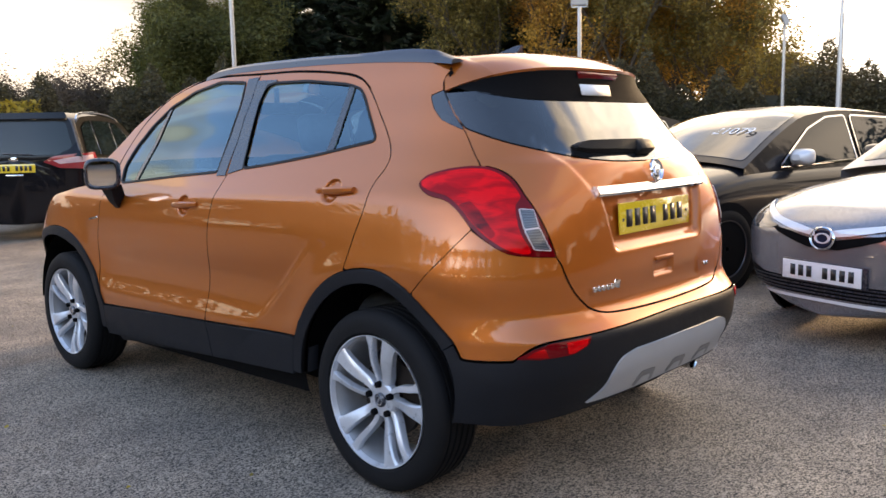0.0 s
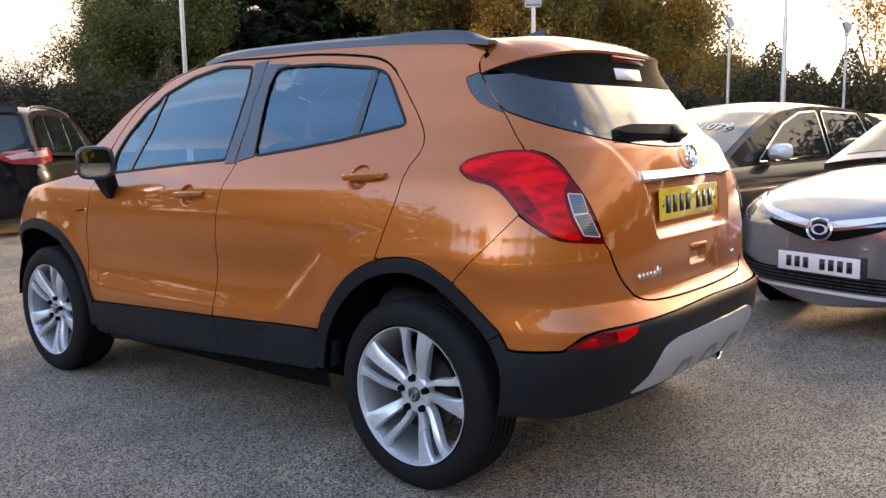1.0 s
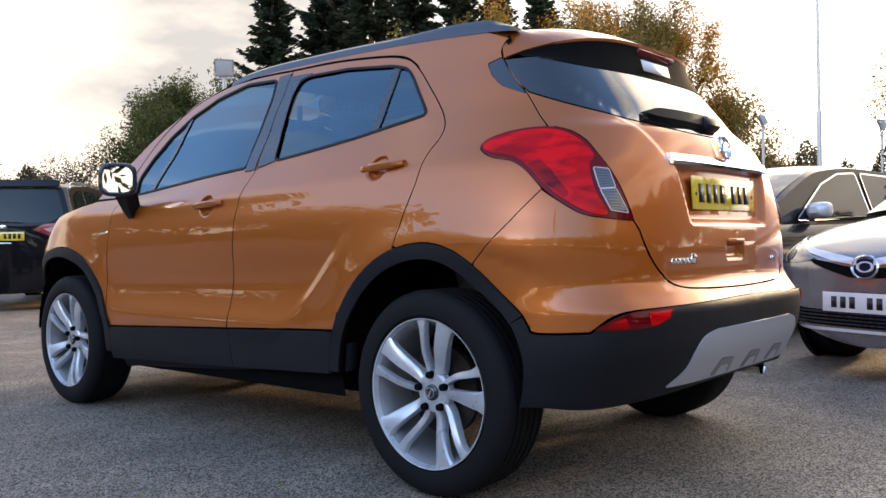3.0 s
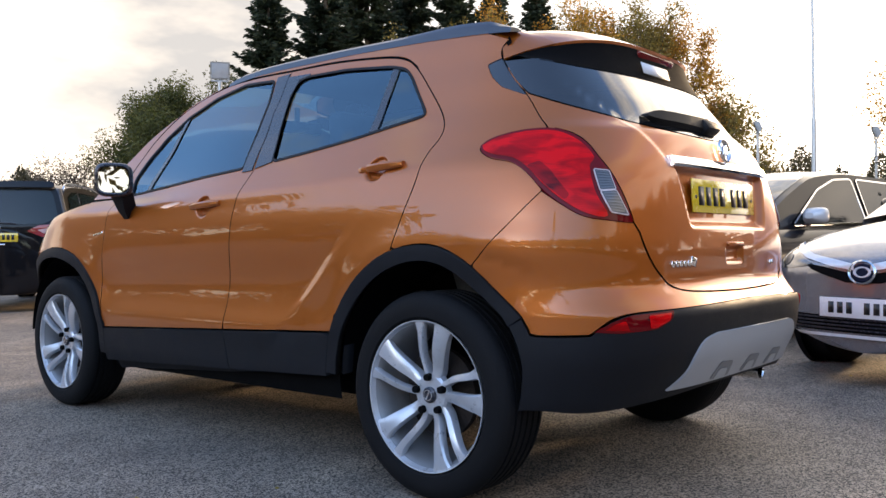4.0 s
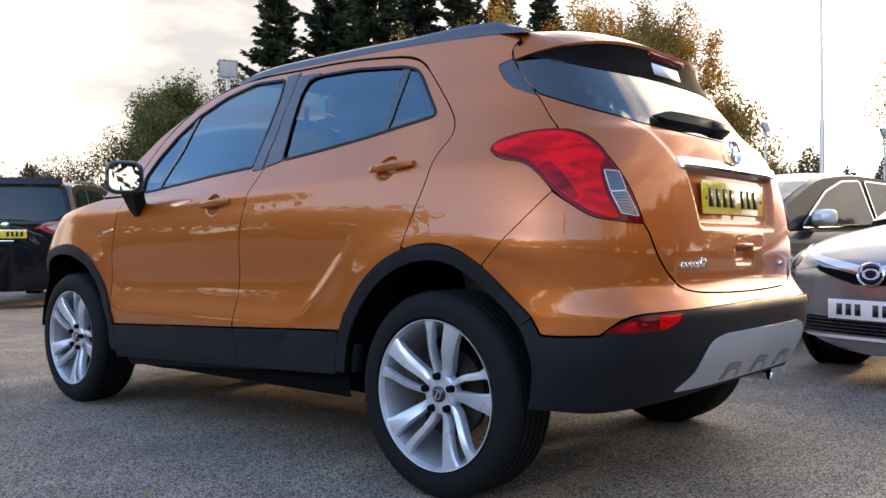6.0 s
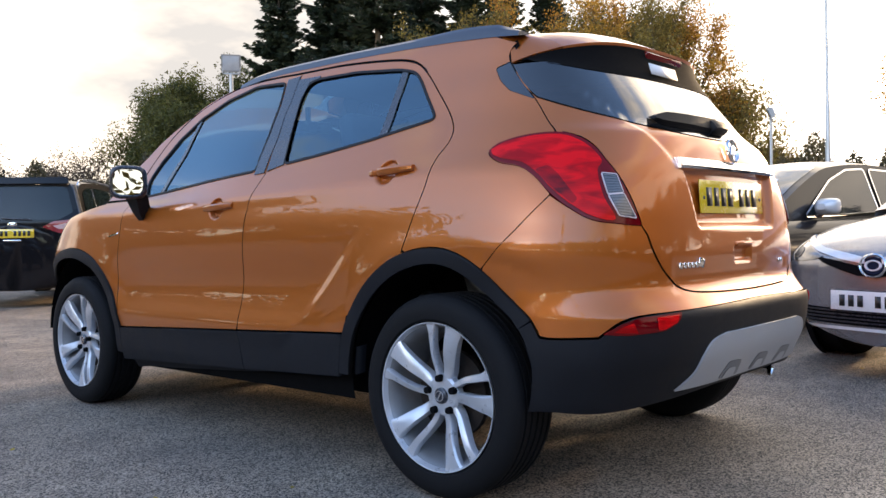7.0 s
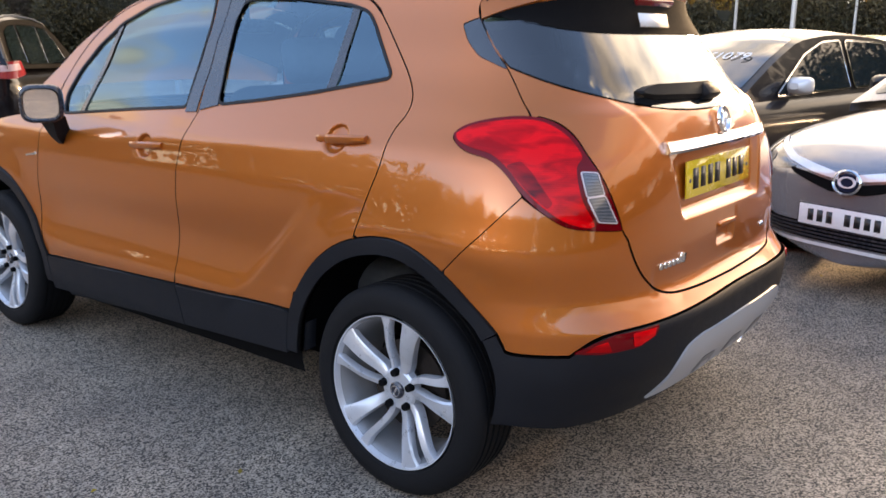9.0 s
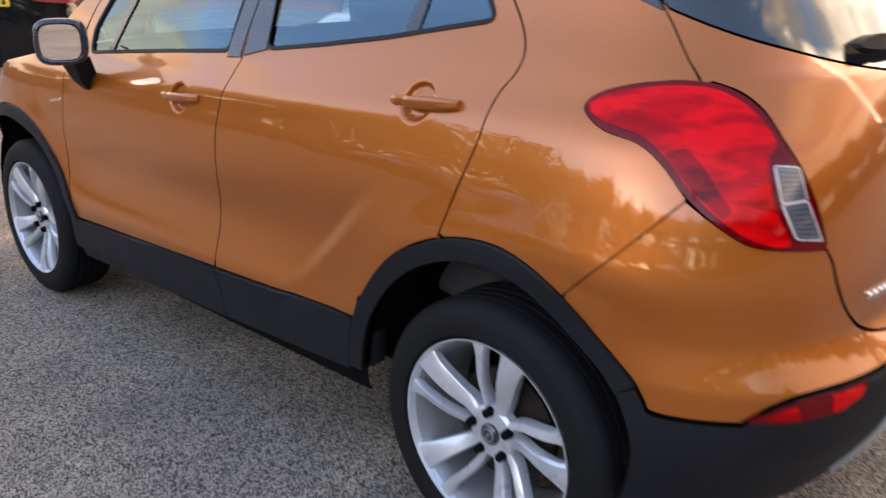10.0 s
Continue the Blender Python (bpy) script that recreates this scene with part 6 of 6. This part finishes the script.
conifer(spot_at(49.6, 50), 18.5, 17, "tall dark green conifer", .26)
conifer(spot_at(52.4, 55), 18.5, 15, "tall dark green conifer", .27)
conifer(spot_at(55.4, 54), 17.5, 16, "tall dark green conifer", .27)
broad_tree(spot_at(50.4, 45), 13.2, 8.0, 21, OLIVE, "tree with brown-green autumn leaves", count=70, fuzz=.42, leaf=.085)
broad_tree(spot_at(56.0, 45), 14.2, 9.5, 22, RUST, "tree with rust and gold autumn leaves", count=80, fuzz=.42, leaf=.085)
broad_tree(spot_at(59.6, 44), 13.8, 8.0, 23, OLIVE, "tree with brown-green autumn leaves", count=84, fuzz=.42, leaf=.085)
broad_tree(spot_at(62.8, 46), 13.0, 7.0, 24, RUST, "tree with rust and gold autumn leaves", count=70, fuzz=.42, leaf=.085)
broad_tree(spot_at(61.2, 58), 16.0, 9.0, 32, HEDGE, "dark leafy tree behind the others", leaf=.16, count=40, fuzz=.7)
broad_tree(spot_at(57.5, 60), 16.5, 9.0, 33, HEDGE, "dark leafy tree behind the others", leaf=.16, count=40, fuzz=.7)
broad_tree(spot_at(65.4, 46), 11.2, 6.5, 25, OLIVE, "half-bare tree with thin brown leaves", leaf=.09, count=44, fuzz=.6)
broad_tree(spot_at(69.3, 44), 6.6, 4.5, 26, OLIVE, "thin half-bare shrub tree", leaf=.10, count=9, fuzz=.45)
broad_tree(spot_at(78.0, 46), 9.6, 6.5, 27, RUST, "half-bare tree with a few leaves", leaf=.10, count=10, fuzz=.6)
broad_tree(spot_at(34.2, 55), 8.5, 8.0, 28, OLIVE, "tree with brown-green autumn leaves", count=50, fuzz=.6)
broad_tree(spot_at(24.0, 50), 6.2, 6.0, 29, BARK, "small bare winter tree with fine twigs", leaf=.075, count=12, fuzz=.4, twigs=4)
broad_tree(spot_at(20.4, 54), 6.0, 6.0, 30, BARK, "small bare winter tree with fine twigs", leaf=.075, count=12, fuzz=.4, twigs=4)
broad_tree(spot_at(16.5, 52), 5.8, 6.0, 31, BARK, "small bare winter tree with fine twigs", leaf=.075, count=12, fuzz=.4, twigs=4)
deep = broad_tree(spot_at(36.5, 60), 10.5, 10.0, 34, HEDGE, "dark leafy tree behind the others", leaf=.17, count=46, fuzz=.8)
for i, b in enumerate((27.0, 31.0, 40.5, 45.0, 49.0, 53.0, 64.5, 68.5)):
    p = spot_at(b, 60 + 3 * (i % 3))
    copy_thing(deep, pose(p.x, p.y, 0, 0, 0, 77 * i) @ Matrix.Diagonal((1, 1, .50 if b < 32 else .62 if b > 66 else 1.0, 1)))
for i, b in enumerate((95, 112, 128, 142, 156)):
    broad_tree(spot_at(b, 46 + 9 * (i % 3)), 6 + 1.5 * (i % 3), 7, 40 + i, (OAK, OLIVE, HEDGE)[i % 3], "autumn tree at the edge of the car park", leaf=.30, count=5, fuzz=.6)
# belt behind the viewer, never in view, added to darken what the paint mirrors
belt = [broad_tree(spot_at(170 + 60 * i, 30), 9.5 + i, 9, 60 + i, (OAK, OLIVE, HEDGE)[i], "leafy tree of an unseen belt added for dark reflections", leaf=.30, count=9, fuzz=.9) for i in range(3)]
for i in range(19):
    b = 176 + 9.3 * i
    if i not in (0, 6, 12):
        p = spot_at(b, 29 + 4 * ((i * 7) % 3))
        copy_thing(belt[i % 3], pose(p.x, p.y, 0, 0, 0, 70 * i))

# more trees out of view, added so that the tailgate mirrors something dark
for i, b in enumerate((116, 123, 130, 137, 144, 151, 158, 165)):
    p = spot_at(b, 34 + 5 * (i % 2))
    copy_thing(deep, pose(p.x, p.y, 0, 0, 0, 50 * i) @ Matrix.Diagonal((.8, .8, 1.0 + .2 * (i % 2), 1)))

# hedge all round: dense leaves over a dark mass of stems
rng = np.random.default_rng(5)
bm = bmesh.new()
rows = []
for k in range(181):
    b = 2 * k
    r = 41 + 1.5 * math.sin(k * .7) + 1.0 * math.sin(k * 1.9)
    hh = 3.0 + .5 * math.sin(k * .9) + .4 * math.sin(k * 2.3)
    p = spot_at(b, r)
    q = spot_at(b, r + 2.2)
    rows.append([(p.x, p.y, -.1), (p.x, p.y, hh * .8), ((p.x + q.x) / 2, (p.y + q.y) / 2, hh), (q.x, q.y, hh * .8), (q.x, q.y, -.1)])
loft(bm, rows)
hd = tagged(part("hedge", bm, HEDGE), "dark tangled hedge round the car park", "hedge", kind="stuff")
N = 190000
b = rng.uniform(0, 360, N)
b[:150000] = rng.uniform(12, 84, 150000)
r = 40.2 + rng.normal(size=N) * 1.0
z = rng.beta(1.6, 1.3, N) * (3.6 + .6 * np.sin(b * .45) + .6 * np.sin(b * 1.15 + 1) + .5 * np.sin(b * 2.9))
cc = np.stack([EYE.x + np.sin(np.radians(b)) * r, EYE.y + np.cos(np.radians(b)) * r, z], 1)
tagged(leaves("hedge_leaves", cc, .092, HEDGE, None, rng), "dense dark hedge foliage with brown patches", "hedge", kind="stuff")
b = rng.uniform(19.5, 22.0, 900)
r = 38.6 + rng.normal(size=900) * .5
cc = np.stack([EYE.x + np.sin(np.radians(b)) * r, EYE.y + np.cos(np.radians(b)) * r, rng.uniform(.2, 3.0, 900)], 1)
tagged(leaves("yellow_shrub", cc, .16, GOLD, None, rng), "yellow-leaved shrub before the hedge", "shrub", kind="stuff")

# fallen leaves on the asphalt
c = np.stack([rng.uniform(-4.5, 3.5, 90), rng.uniform(-3.5, 6.5, 90), rng.uniform(.004, .010, 90)], 1)
c = c[~((abs(c[:, 0]) < .95) & (c[:, 1] > -.9) & (c[:, 1] < 3.5))]
me_rng = np.random.default_rng(8)
lit = leaves("fallen_leaves", c * (1, 1, 0) + (0, 0, .006), .022, GOLD, None, me_rng)
lit.scale = (1, 1, .25)
tagged(lit, "scattered yellow fallen leaves on the asphalt", "leaves", kind="stuff")

POST = material("galvanised grey post", (0.38, 0.39, 0.40), 0.45, 0.6, 0.12, 6.0)
LAMP_CASE = material("grey floodlight casing", (0.30, 0.31, 0.32), 0.5, 0.3, 0.1)
LAMP_FACE = material("floodlight glass over reflector", (0.55, 0.60, 0.66), 0.12, 0.3, 0.1, coat=1.0)


def lamp_post(at, height, face, label):
    """A floodlight on a straight post; face: the bearing towards which it looks."""
    root = empty("lamp_post", pose(at[0], at[1], 0, 0, 0, 180 - face), label, "street lamp", "car park lamps")
    bm = bmesh.new()
    tube(bm, [(0, 0, -.1), (0, 0, 1.0), (0, 0, 1.02), (0, 0, height - .3)], [.085, .085, .06, .055], 12)
    part("post", bm, POST, root)
    bm = bmesh.new()
    box(bm, (.40, .05, .04), (0, 0, height - .28), (0, 0, 0), .01)
    box(bm, (.03, .05, .34), (-.215, 0, height - .13), (0, 0, 0), .008)
    box(bm, (.03, .05, .34), (.215, 0, height - .13), (0, 0, 0), .008)
    part("bracket", bm, POST, root)
    bm = bmesh.new()
    loft(bm, [[(-.21, .12, -.14), (.21, .12, -.14), (.21, .12, .14), (-.21, .12, .14)], [(-.24, 0, -.22), (.24, 0, -.22), (.24, 0, .22), (-.24, 0, .22)], [(-.25, -.05, -.23), (.25, -.05, -.23), (.25, -.05, .23), (-.25, -.05, .23)]], close=True, cap=True)
    bmesh.ops.transform(bm, matrix=pose(0, -.02, height, 22, 0, 0), verts=bm.verts)
    hd_ = part("floodlight", bm, LAMP_CASE, root)
    bm = bmesh.new()
    box(bm, (.42, .012, .38), (0, -.057, 0), (0, 0, 0), .004)
    bmesh.ops.transform(bm, matrix=pose(0, -.02, height, 22, 0, 0), verts=bm.verts)
    part("lamp_glass", bm, LAMP_FACE, hd_)
    return root


# a second row behind the viewer, seen only as reflections in paint and glass
first = plain_car((-8.2, 1.0), 270, NAVY_PAINT, "black car across the aisle", 1.50)
for k, y in enumerate((3.9, 6.8, 9.7, -4.9)):
    copy_thing(first.ob, pose(-8.2 - .2 * (k % 2), y, 0, 0, 0, 270))
lamp_post((9.95, 17.1), 5.45, 213, "grey post with a square floodlight facing the cars")
lamp_post((18.0, 11.7), 5.1, 236, "grey post with a square floodlight facing the cars")
lamp_post((29.9, 10.4), 5.3, 330, "grey post with a tilted floodlight")
lamp_post((34.1, 7.2), 5.2, 330, "grey post with a tilted floodlight")
# this post is out of view behind the viewer, added for window reflections
lamp_post((-9.5, -6.0), 5.3, 60, "grey post with a square floodlight")
bm = bmesh.new()
tube(bm, [(0, 0, -.1), (0, 0, 4.8), (0, 0, 4.9), (.05, .05, 10.4), (-.2, .3, 10.6), (-.8, 1.0, 10.65)], [.085, .075, .055, .04, .035, .03], 10)
mast = part("mast", bm, POST)
mast.location = (26.0, 7.1, 0)
tagged(mast, "tall thin grey street lighting mast", "lamp post")
